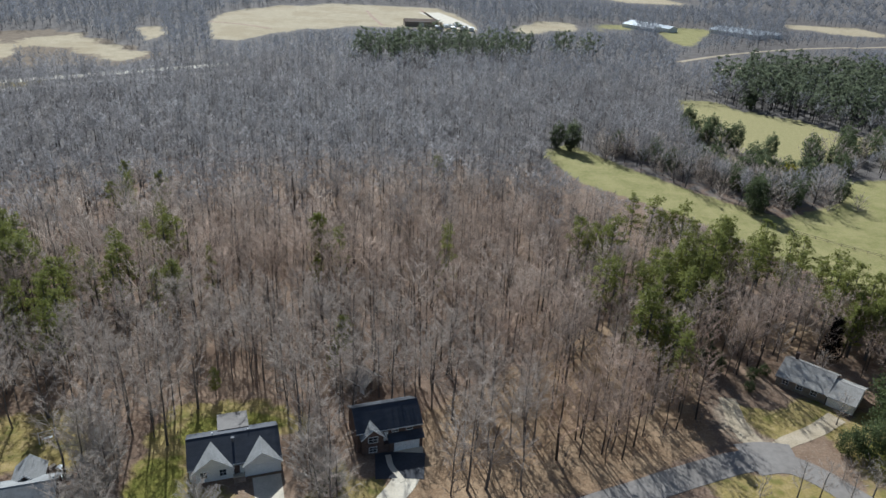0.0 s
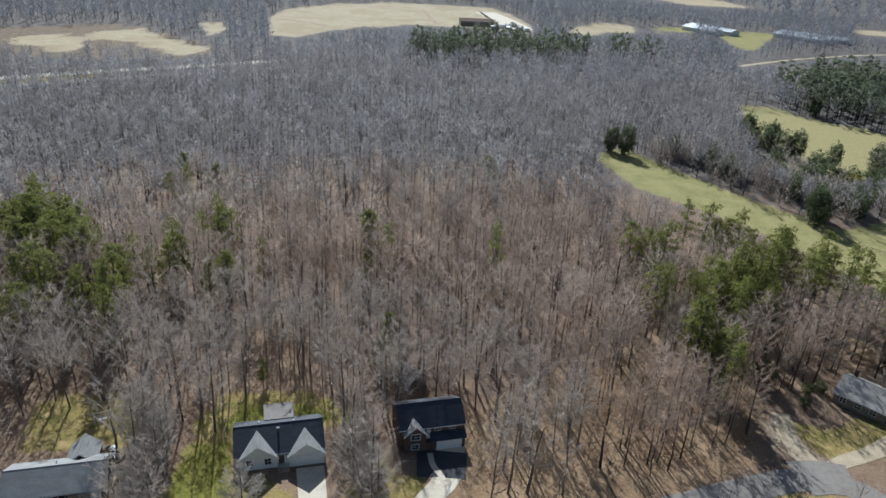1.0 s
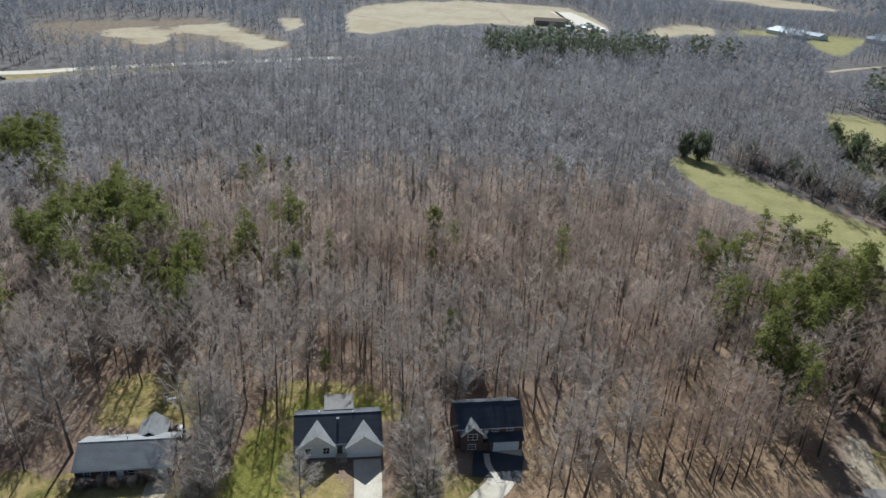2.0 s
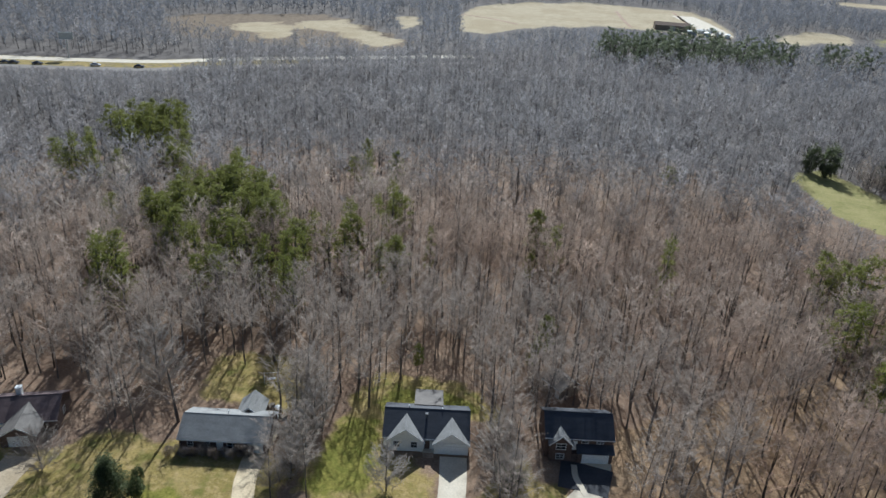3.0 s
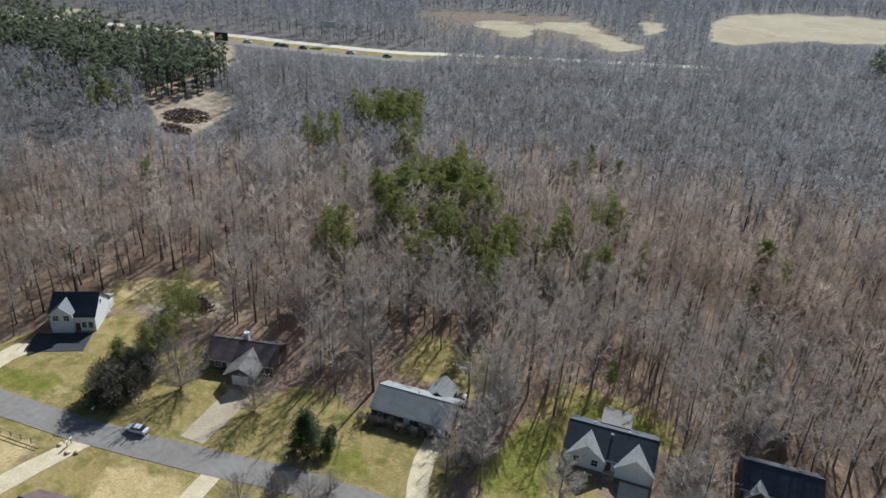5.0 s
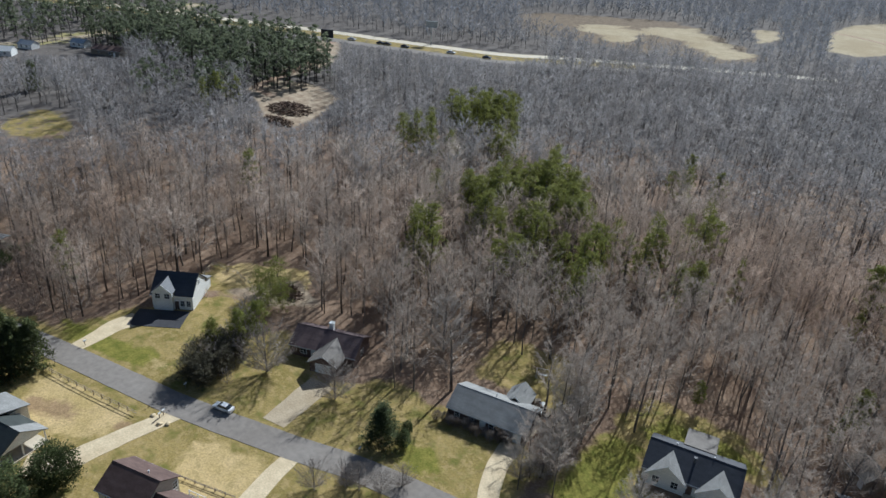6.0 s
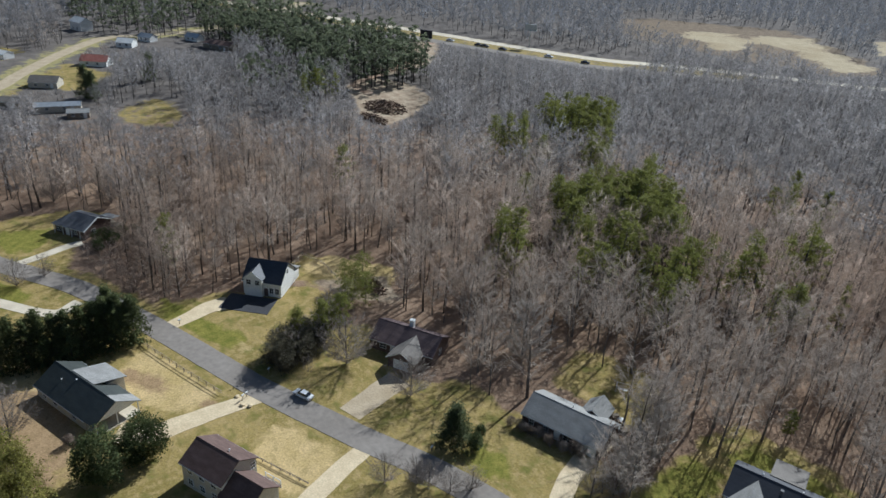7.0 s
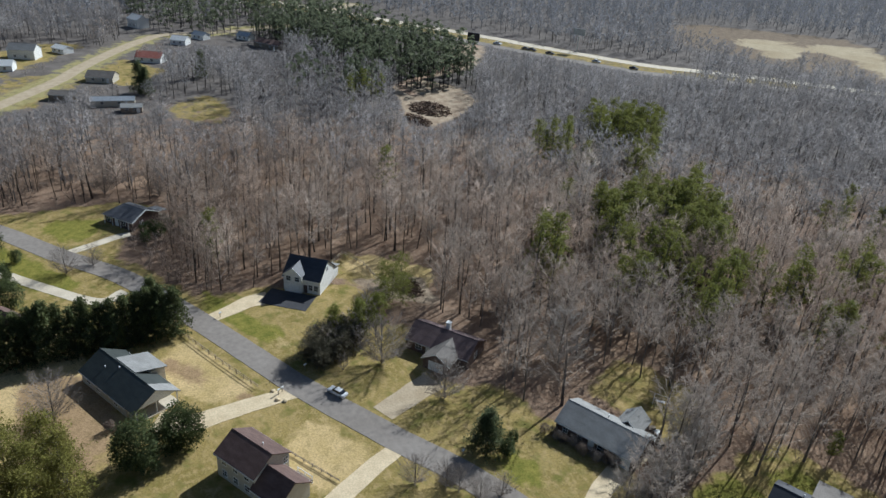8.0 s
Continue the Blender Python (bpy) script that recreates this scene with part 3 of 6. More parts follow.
def bare_tree(seed, h, spread, limbs, subs, twigs, width, low=0.38, sides=5, thick=1.0, rise=0.8):
    """A leafless tree: triangles of its wood (trunk and limbs) and of its twigs."""
    rng = np.random.default_rng(seed)
    wood, fine = [], []
    pts = [np.zeros(3)]
    lean = rng.normal(0, 0.02, 2)
    for k in range(1, 5):
        z = h * 0.88 * k / 4
        pts.append(np.array([lean[0] * z + rng.normal(0, 0.012 * h), lean[1] * z + rng.normal(0, 0.012 * h), z]))
    rad = [0.0085 * h * thick * (1 - 0.21 * k) for k in range(5)]
    rad[0] *= 1.25
    segs = [(0, 1), (1, 2), (2, 3), (3, 4)] if sides > 3 else [(0, 2), (2, 4)]
    for a, b in segs:
        wood += ring_tube(pts[a] - (0, 0, 0.15 if a == 0 else 0), pts[b], rad[a], rad[b], sides)
    az = rng.uniform(0, 6.28)
    for i in range(limbs):
        f = low + (0.98 - low) * ((i + rng.uniform(0, 0.9)) / limbs)
        k = min(int(f / 0.88 * 4), 3)
        u = f / 0.88 * 4 - k
        base = pts[k] * (1 - min(u, 1)) + pts[k + 1] * min(u, 1)
        az += 2.4 + rng.normal(0, 0.3)
        elev = min(rise + 0.45 * f + rng.normal(0, 0.13), 1.45)
        d = np.array([cos(az) * cos(elev), sin(az) * cos(elev), sin(elev)])
        shape = max(0.3, 1 - abs((f - 0.55) / 0.55) ** 1.6)
        ln = h * spread * shape * rng.uniform(0.8, 1.25) / max(cos(elev), 0.35)
        ln = min(ln, (h * 1.03 - base[2]) / max(d[2], 0.2))
        tip = base + d * ln
        r = rad[min(k + 1, 4)] * 0.45
        if sides > 3:
            wood += ring_tube(base, tip, max(r, 0.02 * h / 18), 0.012, 3)
        else:
            fine.append(frond(rng, base, d, ln, width * 1.2))
        for j in range(subs):
            s = 0.25 + 0.75 * (j + rng.uniform(0, 1)) / subs
            q = base + d * ln * s
            e = unit(d * 0.6 + rng.normal(0, 0.75 - 0.45 * rise, 3) + (0, 0, rise * 0.55))
            l2 = h * rng.uniform(0.09, 0.16)
            fine.append(frond(rng, q, e, l2, width * 1.4))
            for _ in range(twigs):
                g = unit(e + rng.normal(0, 0.72 - 0.4 * rise, 3) + (0, 0, rise * 0.3))
                fine.append(frond(rng, q + e * l2 * rng.uniform(0.1, 0.9), g, h * rng.uniform(0.06, 0.12), width))
    return np.array(wood).reshape(-1, 3, 3), np.array(fine).reshape(-1, 3, 3)


def crowned_tree(seed, h, reach, depth, limbs, twigs, width, sides=3, segs=3, thick=1.0, limb_width=1.6, twig=(0.08, 0.14), lift=0.35):
    """A leafless tree of the wood: a slim trunk, limbs that fan out to a rounded crown and fine twigs over it."""
    rng = np.random.default_rng(seed)
    wood, fine = [], []
    lean = rng.normal(0, 0.03, 2)
    wob = rng.normal(0, 0.008 * h, (segs + 1, 2))
    wob[0] = 0

    def axis(f):
        u = min(max(f, 0) * segs, segs - 1e-6)
        k = int(u)
        o = wob[k] * (1 - u + k) + wob[k + 1] * (u - k)
        return np.array([lean[0] * f * h + o[0], lean[1] * f * h + o[1], f * h])

    for k in range(segs):
        a, b = 0.9 * k / segs, 0.9 * (k + 1) / segs
        r0, r1 = (0.0095 * h * thick * (1 - 0.85 * f) for f in (k / segs, (k + 1) / segs))
        wood += ring_tube(axis(a) - (0, 0, 0.2 if k == 0 else 0), axis(b), r0, r1, sides)
    mid = 1 - depth / 2
    c = axis(mid)
    turn = rng.uniform(0, 6.28)
    lobes = rng.uniform(0.72, 1.12, 5)
    for i in range(limbs):
        e = 1 - 1.62 * (i + 0.5) / limbs
        az = turn + 2.4 * i + rng.normal(0, 0.25)
        ce = (1 - e * e) ** 0.5
        q = lobes[int(az / 1.2566) % 5] * rng.uniform(0.78, 1.0)
        tip = c + np.array([cos(az) * ce * reach * h * q, sin(az) * ce * reach * h * q, e * depth / 2 * h * q])
        flat = hypot(tip[0] - c[0], tip[1] - c[1])
        base = axis(min(max((tip[2] - flat * rng.uniform(0.8, 1.5) - 0.05 * h) / h, 1 - depth - 0.12), 0.88))
        d = tip - base
        fine.append(frond(rng, base, unit(d), np.linalg.norm(d), width * limb_width))
        for j in range(twigs):
            s = 0.3 + 0.7 * (j + rng.uniform(0, 1)) / twigs
            p = base + d * s
            out = unit((p - c) / (reach, reach, depth / 2))
            g = unit(0.22 * unit(d) + 0.4 * out + rng.normal(0, 0.55, 3) + (0, 0, lift))
            fine.append(frond(rng, p, g, h * rng.uniform(*twig), width))
    return np.array(wood).reshape(-1, 3, 3), np.array(fine).reshape(-1, 3, 3)


def clump_tris(rng, c, r, n, size, flat=0.7):
    """A tuft of leaf or needle sprays round a point."""
    out = []
    for _ in range(n):
        o = rng.normal(0, 1, 3)
        o = unit(o) * r * rng.uniform(0.35, 1.0)
        o[2] *= flat
        p = c + o
        a = unit(rng.normal(0, 1, 3)) * size * rng.uniform(0.6, 1.3)
        b = np.cross(a, unit(rng.normal(0, 1, 3)))
        b = unit(b) * size * rng.uniform(0.4, 0.8)
        out.append([p - a * 0.5 - b * 0.5, p - a * 0.5 + b * 0.5, p + a * 0.5])
    return out


def pine_tree(seed, h, radius, tufts, per, low=0.45, cone=False, size=0.55, sides=5):
    """An evergreen: trunk and limbs, and tufts of needles along the limbs."""
    rng = np.random.default_rng(seed)
    wood, leaf = [], []
    bend = rng.normal(0, 0.015 * h, 2)
    top = np.array([bend[0], bend[1], h * 0.97])
    mid = np.array([bend[0] * 0.3, bend[1] * 0.3, h * 0.5])
    wood += ring_tube(np.array([0, 0, -0.15]), mid, 0.013 * h, 0.009 * h, sides) + ring_tube(mid, top, 0.009 * h, 0.01, sides)
    az = 0.0
    limbs = max(5, tufts // 4)
    for i in range(limbs):
        f = low + (0.98 - low) * (i + rng.uniform(0, 0.8)) / limbs
        az += 2.4 + rng.normal(0, 0.35)
        if cone:
            reach = radius * (1.02 - (f - low) / (1 - low)) ** 0.85 + 0.15
            elev = rng.normal(0.05, 0.1)
        else:
            reach = radius * (0.22 + 0.85 * sin(pi * (0.25 + 0.72 * (f - low) / (1 - low)))) * rng.uniform(0.6, 1.2)
            elev = rng.normal(0.3, 0.15)
        base = np.array([bend[0] * f, bend[1] * f, f * h])
        d = np.array([cos(az) * cos(elev), sin(az) * cos(elev), sin(elev)])
        tip = base + d * reach
        wood += ring_tube(base, tip, 0.035 * h / 15, 0.01, 3)
        n = max(1, round(tufts / limbs))
        for k in range(n):
            c = base + d * reach * (0.35 + 0.7 * (k + rng.uniform(0, 1)) / n) + rng.normal(0, 0.12 * radius, 3)
            leaf += clump_tris(rng, c, radius * 0.27, per, size)
    leaf += clump_tris(rng, top, radius * 0.25, per, size)
    return np.array(wood).reshape(-1, 3, 3), np.array(leaf).reshape(-1, 3, 3)


def bush_tris(seed, rx, ry, rz, tufts, per, size, lift=0.0):
    """A dense shrub: tufts over and inside an uneven dome."""
    rng = np.random.default_rng(seed)
    leaf = []
    for _ in range(tufts):
        o = unit(rng.normal(0, 1, 3))
        o = o * rng.uniform(0.5, 1.0) ** 0.5 * (1 + 0.18 * sin(3 * atan2(o[1], o[0]) + seed) + 0.1 * rng.normal())
        c = np.array([o[0] * rx, o[1] * ry, lift + rz * (1 + o[2]) * 0.97])
        leaf += clump_tris(rng, c, 0.32 * min(rx, rz), per, size, 0.9)
    return np.array(leaf).reshape(-1, 3, 3)


def bulge_of(v):
    """For each place the direction out of the middle of the whole."""
    o = (v - v.mean(0)) / (v.std(0) + 1e-6)
    return o / (np.linalg.norm(o, axis=1)[:, None] + 1e-6)


def tri_mesh(name, tris, mat, attrs=None):
    tris = np.asarray(tris, np.float32)
    v = tris.reshape(-1, 3)
    attrs = attrs or {"bulge": bulge_of(v)}
    return mesh_from(name, v, np.arange(len(v), dtype=np.int32).reshape(-1, 3), mat, attrs)


def spread_out(templates, places, rng, scale=(0.8, 1.2)):
    """Copies of template triangles at many places, turned and scaled, in one array, with the tint, tone, trunk share and bulge of each vertex.
    A template is a pair: the triangles of the wood and those of the twigs or needles (either may be empty)."""
    pick = rng.integers(0, len(templates), len(places))
    out, extra = [], {"tint": [], "tone": [], "stem": [], "bulge": []}
    for k, (wood, fine) in enumerate(templates):
        at = places[pick == k]
        if not len(at):
            continue
        n = len(at)
        a, s = rng.uniform(0, 6.28, n), rng.uniform(*scale, n)
        if at.shape[1] > 2:
            s = np.minimum(s, at[:, 2] / 16)
        w = s * rng.uniform(0.9, 1.4, n)
        v = np.concatenate([wood.reshape(-1, 3), fine.reshape(-1, 3)])
        main = fine if len(fine) else wood
        g = (v - main.reshape(-1, 3).mean(0)) / (main.reshape(-1, 3).std(0) + 1e-6)
        g /= np.linalg.norm(g, axis=1)[:, None] + 1e-6
        ca, sa = np.cos(a)[:, None], np.sin(a)[:, None]

        def turned(q):
            return q[:, 0] * ca - q[:, 1] * sa, q[:, 0] * sa + q[:, 1] * ca

        x, y = turned(v)
        gx, gy = turned(g)
        out.append(np.stack([x * w[:, None] + at[:, :1], y * w[:, None] + at[:, 1:2], v[:, 2] * s[:, None]], -1).reshape(-1, 3, 3).astype(np.float32))
        extra["bulge"].append(np.stack([gx, gy, np.broadcast_to(g[:, 2], gx.shape)], -1).reshape(-1, 3).astype(np.float32))
        patch = 0.5 + 0.5 * np.sin(at[:, 0] / 37 + 1.3 * np.sin(at[:, 1] / 51)) * np.sin(at[:, 1] / 43 + 0.7)
        # the brown tint fades with distance, imitating haze in the colour
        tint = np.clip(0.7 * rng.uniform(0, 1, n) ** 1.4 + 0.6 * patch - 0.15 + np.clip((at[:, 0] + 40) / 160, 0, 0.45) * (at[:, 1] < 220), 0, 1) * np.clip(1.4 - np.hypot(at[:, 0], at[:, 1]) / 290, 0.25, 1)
        extra["tint"].append(np.repeat(tint, len(v)))
        extra["tone"].append(np.repeat(np.clip(1 + rng.normal(0, 1, n) * np.clip(0.3 - np.hypot(at[:, 0], at[:, 1]) / 2500, 0.12, 0.26), 0.5, 1.7), len(v)))
        extra["stem"].append(np.tile(np.repeat((1.0, 0.0), (len(wood) * 3, len(fine) * 3)), n))
    return np.concatenate(out), {key: np.concatenate(values) for key, values in extra.items()}


def forest(name, templates, places, mat, label, rng, scale=(0.8, 1.2), category="woods"):
    tris, attrs = spread_out(templates, places, rng, scale)
    ob = new(name, tri_mesh(name, tris, mat, attrs))
    return tagged(ob, label, category, kind="stuff")


# where trees may stand
def ring(x, y, r):
    return [(x + r * (1 + 0.2 * sin(3 * a + x)) * cos(a), y + r * (1 + 0.2 * sin(3 * a + x)) * sin(a)) for a in np.arange(0, 6.28, 0.5)]


PINE_GROVES = [  # outline, spacing, share of the places taken
    ([(-137, 142), (-134, 154), (-135, 170), (-131, 184), (-118, 180), (-104, 168), (-94, 158), (-101, 151), (-112, 160), (-122, 160), (-124, 144)], 3.8, 0.95),
    (ring(-85, 139, 7), 4.0, 0.85), (ring(-102, 140, 5.5), 4.2, 0.85), (ring(-113, 136, 4.5), 4.0, 0.8), (ring(-117, 115, 5), 4.2, 0.75), (ring(-86, 156, 6), 4.6, 0.7), (ring(-97, 125, 4), 4.5, 0.6), (ring(-74, 156, 6), 5.5, 0.55), (ring(-62, 153, 5), 5.0, 0.5), (ring(-77, 126, 3.5), 4.2, 0.7),
    ([(-200, 206), (-200, 224), (-188, 236), (-168, 212), (-182, 197)], 4.4, 0.8),
    (ring(-185, 176, 7), 4.5, 0.7), (ring(-160, 190, 8), 5.0, 0.35), (ring(-99, 214, 6), 5.0, 0.5), (ring(-72, 177, 5), 4.6, 0.7),
    ([(-470, 158), (-460, 215), (-386, 236), (-338, 244), (-300, 222), (-290, 188), (-318, 164), (-380, 164), (-418, 152)], 5.2, 0.95),
    ([(-620, 120), (-600, 240), (-470, 230), (-470, 158), (-440, 125), (-500, 90)], 7.5, 0.7),
    (ring(-312, 136, 14), 5.2, 0.5), (ring(-277, 145, 9), 5.0, 0.5), (ring(-298, 155, 11), 5.0, 0.7),
    ([(52, 160), (55, 169), (69, 179), (82, 183), (77, 164), (63, 148), (56, 152)], 3.8, 0.95),
    ([(64, 214), (84, 195), (95, 189), (109, 178), (112, 165), (100, 153), (92, 166), (78, 184), (62, 204)], 4.4, 0.75),
    (ring(108, 153, 9), 4.0, 0.9), (ring(53, 133, 4), 3.4, 0.9), (ring(50.5, 140.5, 3.5), 3.4, 0.9), (ring(54, 126, 3.5), 3.4, 0.8), (ring(47, 180, 4), 3.8, 0.8), (ring(45, 156, 3), 3.4, 0.8),
    ([(176, 312), (200, 330), (245, 372), (330, 440), (345, 535), (264, 545), (193, 505), (176, 470), (215, 452), (240, 410), (244, 372), (205, 335)], 6.0, 0.5),
    ([(178, 424), (208, 412), (220, 382), (246, 372), (345, 430), (345, 540), (230, 545), (190, 470)], 5.2, 0.66),
    ([(250, 290), (230, 330), (330, 400), (420, 380), (380, 300)], 6.5, 0.85),
    ([(-66, 520), (-64, 568), (-14, 622), (40, 608), (75, 598), (70, 552), (17, 533), (-41, 509)], 6.2, 0.95),
    (ring(110, 600, 22), 7.0, 0.8),
]
CLEAR = GRASS_FIELDS + HILL_GRASS + STRAW_FIELDS + SCRUB_FIELDS + DIRT + [
    [(-86, 80), (-62, 88), (-54, 84), (-52, 66), (-90, 50), (-104, 60), (-92, 78)],
    [(-48, 92), (-33, 96), (-22, 94), (-20, 72), (-44, 66)],
    [(-48, 108), (-43, 106), (-29, 112), (-25, 111), (-27, 115.5), (-44, 115.5)],
    [(-82, 96), (-62, 98), (-60, 104), (-70, 112), (-82, 106)],
    [(-16, 104), (4, 110), (4, 90), (-10, 84)],
    [(-122, 84), (-96, 92), (-88, 64), (-112, 46), (-130, 52)],
    [(-149, 62), (-126, 82), (-120, 44), (-146, 36), (-148, 50)],
    [(-150, 30), (-150, 33), (-191, 41), (-191, 28)],
    [(-152, 70), (-140, 66), (-126, 80), (-122, 92), (-140, 96), (-156, 84)],
    [(-160, 38), (-104, 46), (-60, 66), (-40, 60), (-60, -40), (-160, -40)],
    [(-214, 30), (-204, 42), (-191, 36), (-187, 28), (-176, 24), (-150, 30), (-165, -30), (-222, -40)],
    [(60, 128), (74, 130), (100, 140), (104, 120), (90, 100), (60, 108)],
    [(52, 103), (70, 106), (110, 100), (100, 70), (40, 70)],
    [(-430, 90), (-400, 90), (-355, 60), (-330, 10), (-350, -30), (-430, 20)],
    [(-50, 79), (-52.5, 101), (-46, 104), (-41, 101), (-38, 84)],
    [(-93, 92), (-88, 104), (-78, 104), (-76, 92), (-84, 85)],
]


HILLSIDE = [[(-402, 70), (-372, 84), (-345, 64), (-362, 42)], [(-450, 62), (-404, 34), (-378, 8), (-396, -8), (-452, 30)], [(-445, 112), (-425, 122), (-400, 150), (-425, 160), (-445, 140)]]


HILL_SPOTS = [(-488, 96), (-424, 45), (-416, 27), (-392, 16), (-393, 82), (-359, 53), (-318, 50), (-306, 55), (-432, 107), (-444, 122), (-437, 147), (-410, 153)]


def height_cap(px, py):
    """How high trees may grow in front of open land, so that it shows from the air."""
    cap = np.full(len(px), 40.0)
    for k in np.arange(1.3, 1.02, -0.02):
        qx, qy = px * k, py * k
        open_land = np.zeros(len(px), bool)
        for poly in GRASS_FIELDS + HILL_GRASS + STRAW_FIELDS + DIRT + HILLSIDE:
            open_land |= inside(qx, qy, poly)
        for x, y in HILL_SPOTS:
            open_land |= np.hypot(qx - x, qy - y) < 8
        open_land |= (near_line(qx, qy, HIGHWAY) < 15) & (qx < -285)
        open_land |= near_line(qx, qy, HILL_ROAD) < 6
        open_land |= (near_line(qx, qy, FAR_ROAD) < 5) | (near_line(qx, qy, FAR_LANE) < 4)
        cap[open_land] = 88 * (1 - 1 / k)
    return cap


def planting(rng, spacing, r0, r1, a0=-52, a1=112):
    n = int(2 * r1 / spacing)
    g = (np.arange(n) - n / 2) * spacing
    X, Y = np.meshgrid(g, g)
    px = X.ravel() + rng.uniform(-0.48, 0.48, X.size) * spacing
    py = Y.ravel() + rng.uniform(-0.48, 0.48, X.size) * spacing
    r = np.hypot(px, py)
    a = np.degrees(np.arctan2(-px, py))
    ok = (r >= r0) & (r < r1) & (a > a0) & (a < a1)
    px, py = px[ok], py[ok]
    ok = np.ones(len(px), bool)
    for poly in CLEAR:
        ok &= ~inside(px, py, poly)
    cap = height_cap(px, py)
    for x, y in HILL_SPOTS:
        ok &= np.hypot(px - x, py - y) > 10
    ok &= cap > 2.5
    for x, y, rad in HOUSE_SPOTS:
        ok &= np.hypot(px - x, py - y) > rad
    ok &= near_line(px, py, STREET) > 7
    d = near_line(px, py, HIGHWAY)
    ok &= d > np.where(px > -285, 7, 30)
    ok &= near_line(px, py, HILL_ROAD) > 12
    ok &= (near_line(px, py, FAR_ROAD) > 9) & (near_line(px, py, FAR_LANE) > 7)
    ok &= near_line(px, py, TRACK) > 6
    for pts, *_ in DRIVES:
        ok &= near_line(px, py, pts) > 4.5
    # no woods on the near side of the street
    ok &= ~((py < 100 + (px - 38) * 0.36) & (px > -330) & (px < 140) & (np.hypot(px, py) < 140))
    return np.stack([px[ok], py[ok], cap[ok]], 1)


def grove_points(rng, poly, spacing, share):
    P = np.array(poly)
    x0, y0 = P.min(0)
    x1, y1 = P.max(0)
    X, Y = np.meshgrid(np.arange(x0, x1, spacing), np.arange(y0, y1, spacing))
    px = X.ravel() + rng.uniform(-0.45, 0.45, X.size) * spacing
    py = Y.ravel() + rng.uniform(-0.45, 0.45, X.size) * spacing
    ok = inside(px, py, poly) & (rng.uniform(0, 1, len(px)) < share)
    return np.stack([px[ok], py[ok], np.full(ok.sum(), 40.0)], 1)


def in_groves(P):
    hit = np.zeros(len(P), bool)
    for poly, spacing, share in PINE_GROVES:
        hit |= inside(P[:, 0], P[:, 1], poly) & (np.sin(P[:, 0] * 12.9 + P[:, 1] * 7.3) * 0.5 + 0.5 < share * 1.25)
    return hit


rng = np.random.default_rng(7)


SHAPES = ((0.17, 0.54), (0.23, 0.62), (0.20, 0.50), (0.28, 0.66), (0.18, 0.60), (0.25, 0.52))
NEAR_T = [crowned_tree(s, 16.5, *SHAPES[s % 6], 19, 30, 0.055, sides=4, segs=4, twig=(0.045, 0.095), limb_width=1.3, thick=(0.8, 1.3, 0.9, 1.7, 0.85, 1.1)[s % 6], lift=0.12) for s in range(12)]
MID_T = [crowned_tree(40 + s, 16, *SHAPES[s % 6], 11, 11, 0.175, twig=(0.06, 0.11), limb_width=0.8, lift=0.08) for s in range(9)]
FAR_T = [crowned_tree(60 + s, 15, 0.27, 0.70, 7, 5, 0.46, segs=1, twig=(0.085, 0.14), limb_width=0.8, lift=0.08) for s in range(6)]
VFAR_T = [crowned_tree(80 + s, 15, 0.45, 0.8, 8, 4, 0.9, segs=1, twig=(0.16, 0.26), lift=0.1) for s in range(4)]
NONE = np.zeros((0, 3, 3))
PINE_T = [pine_tree(100 + s, 16.5, (3.0, 2.7)[s % 2], 80, 15, low=0.16 + 0.08 * s, size=0.42, cone=s % 2 == 0) for s in range(4)]
PINE_FAR = [pine_tree(120 + s, 18, 3.4, 18, 6, low=0.28, cone=s % 2 == 0, size=1.15, sides=3) for s in range(4)]



def fade(P, lo, hi, keep_near):
    """Thin a ring of places out across a band, so that one ring runs into the next."""
    f = np.clip((hi - np.hypot(P[:, 0], P[:, 1])) / (hi - lo), 0, 1)
    pick = np.abs(np.sin(P[:, 0] * 78.233 + P[:, 1] * 37.719) * 43758.5) % 1.0
    return P[pick < f] if keep_near else P[pick >= f]


near = fade(planting(rng, 5.1, 60, 260), 190, 260, True)
mid = fade(fade(planting(rng, 6.2, 190, 560, -41, 98), 190, 260, False), 430, 560, True)
far = fade(planting(rng, 9.8, 430, 1120, -40, 96), 430, 560, False)
vfar = planting(rng, 29.0, 1120, 1700, -38, 60)
near_b, mid_b, far_b = (P[~in_groves(P)] for P in (near, mid, far))
pines = np.concatenate([grove_points(rng, *g) for g in PINE_GROVES])
stray = near[(rng.uniform(0, 1, len(near)) < 0.012) & (np.hypot(near[:, 0], near[:, 1]) > 150)]
is_near = np.hypot(pines[:, 0], pines[:, 1]) < 320
near_p, far_p = np.concatenate([pines[is_near], stray]), pines[~is_near]

# the trees along the house lots stand singly; the wood behind them is one mass
order = np.argsort(np.hypot(near_b[:, 0] + 40, (near_b[:, 1] - 60) * 0.8))
single, wood_near = near_b[order[:190]], near_b[order[190:]]
single_meshes = []
for _w, _f in NEAR_T:
    single_meshes.append((tri_mesh("trunk", _w, M_TRUNK), tri_mesh("crown", _f, M_TWIG)))
for _x, _y, _ in single:
    _k = int(rng.integers(0, len(single_meshes)))
    _s = rng.uniform(0.8, 1.15)
    _t = thing("bare_tree", pose(_x, _y, 0, 0, 0, rng.uniform(0, 360)), "leafless grey-brown deciduous tree with a slender trunk", "tree", "bare trees round the house lots")
    _t.scale = (_s * 1.2, _s * 1.2, _s)
    for _n, _me in zip(("trunk", "crown"), single_meshes[_k]):
        _o = new(_n, _me)
        _o.parent = _t
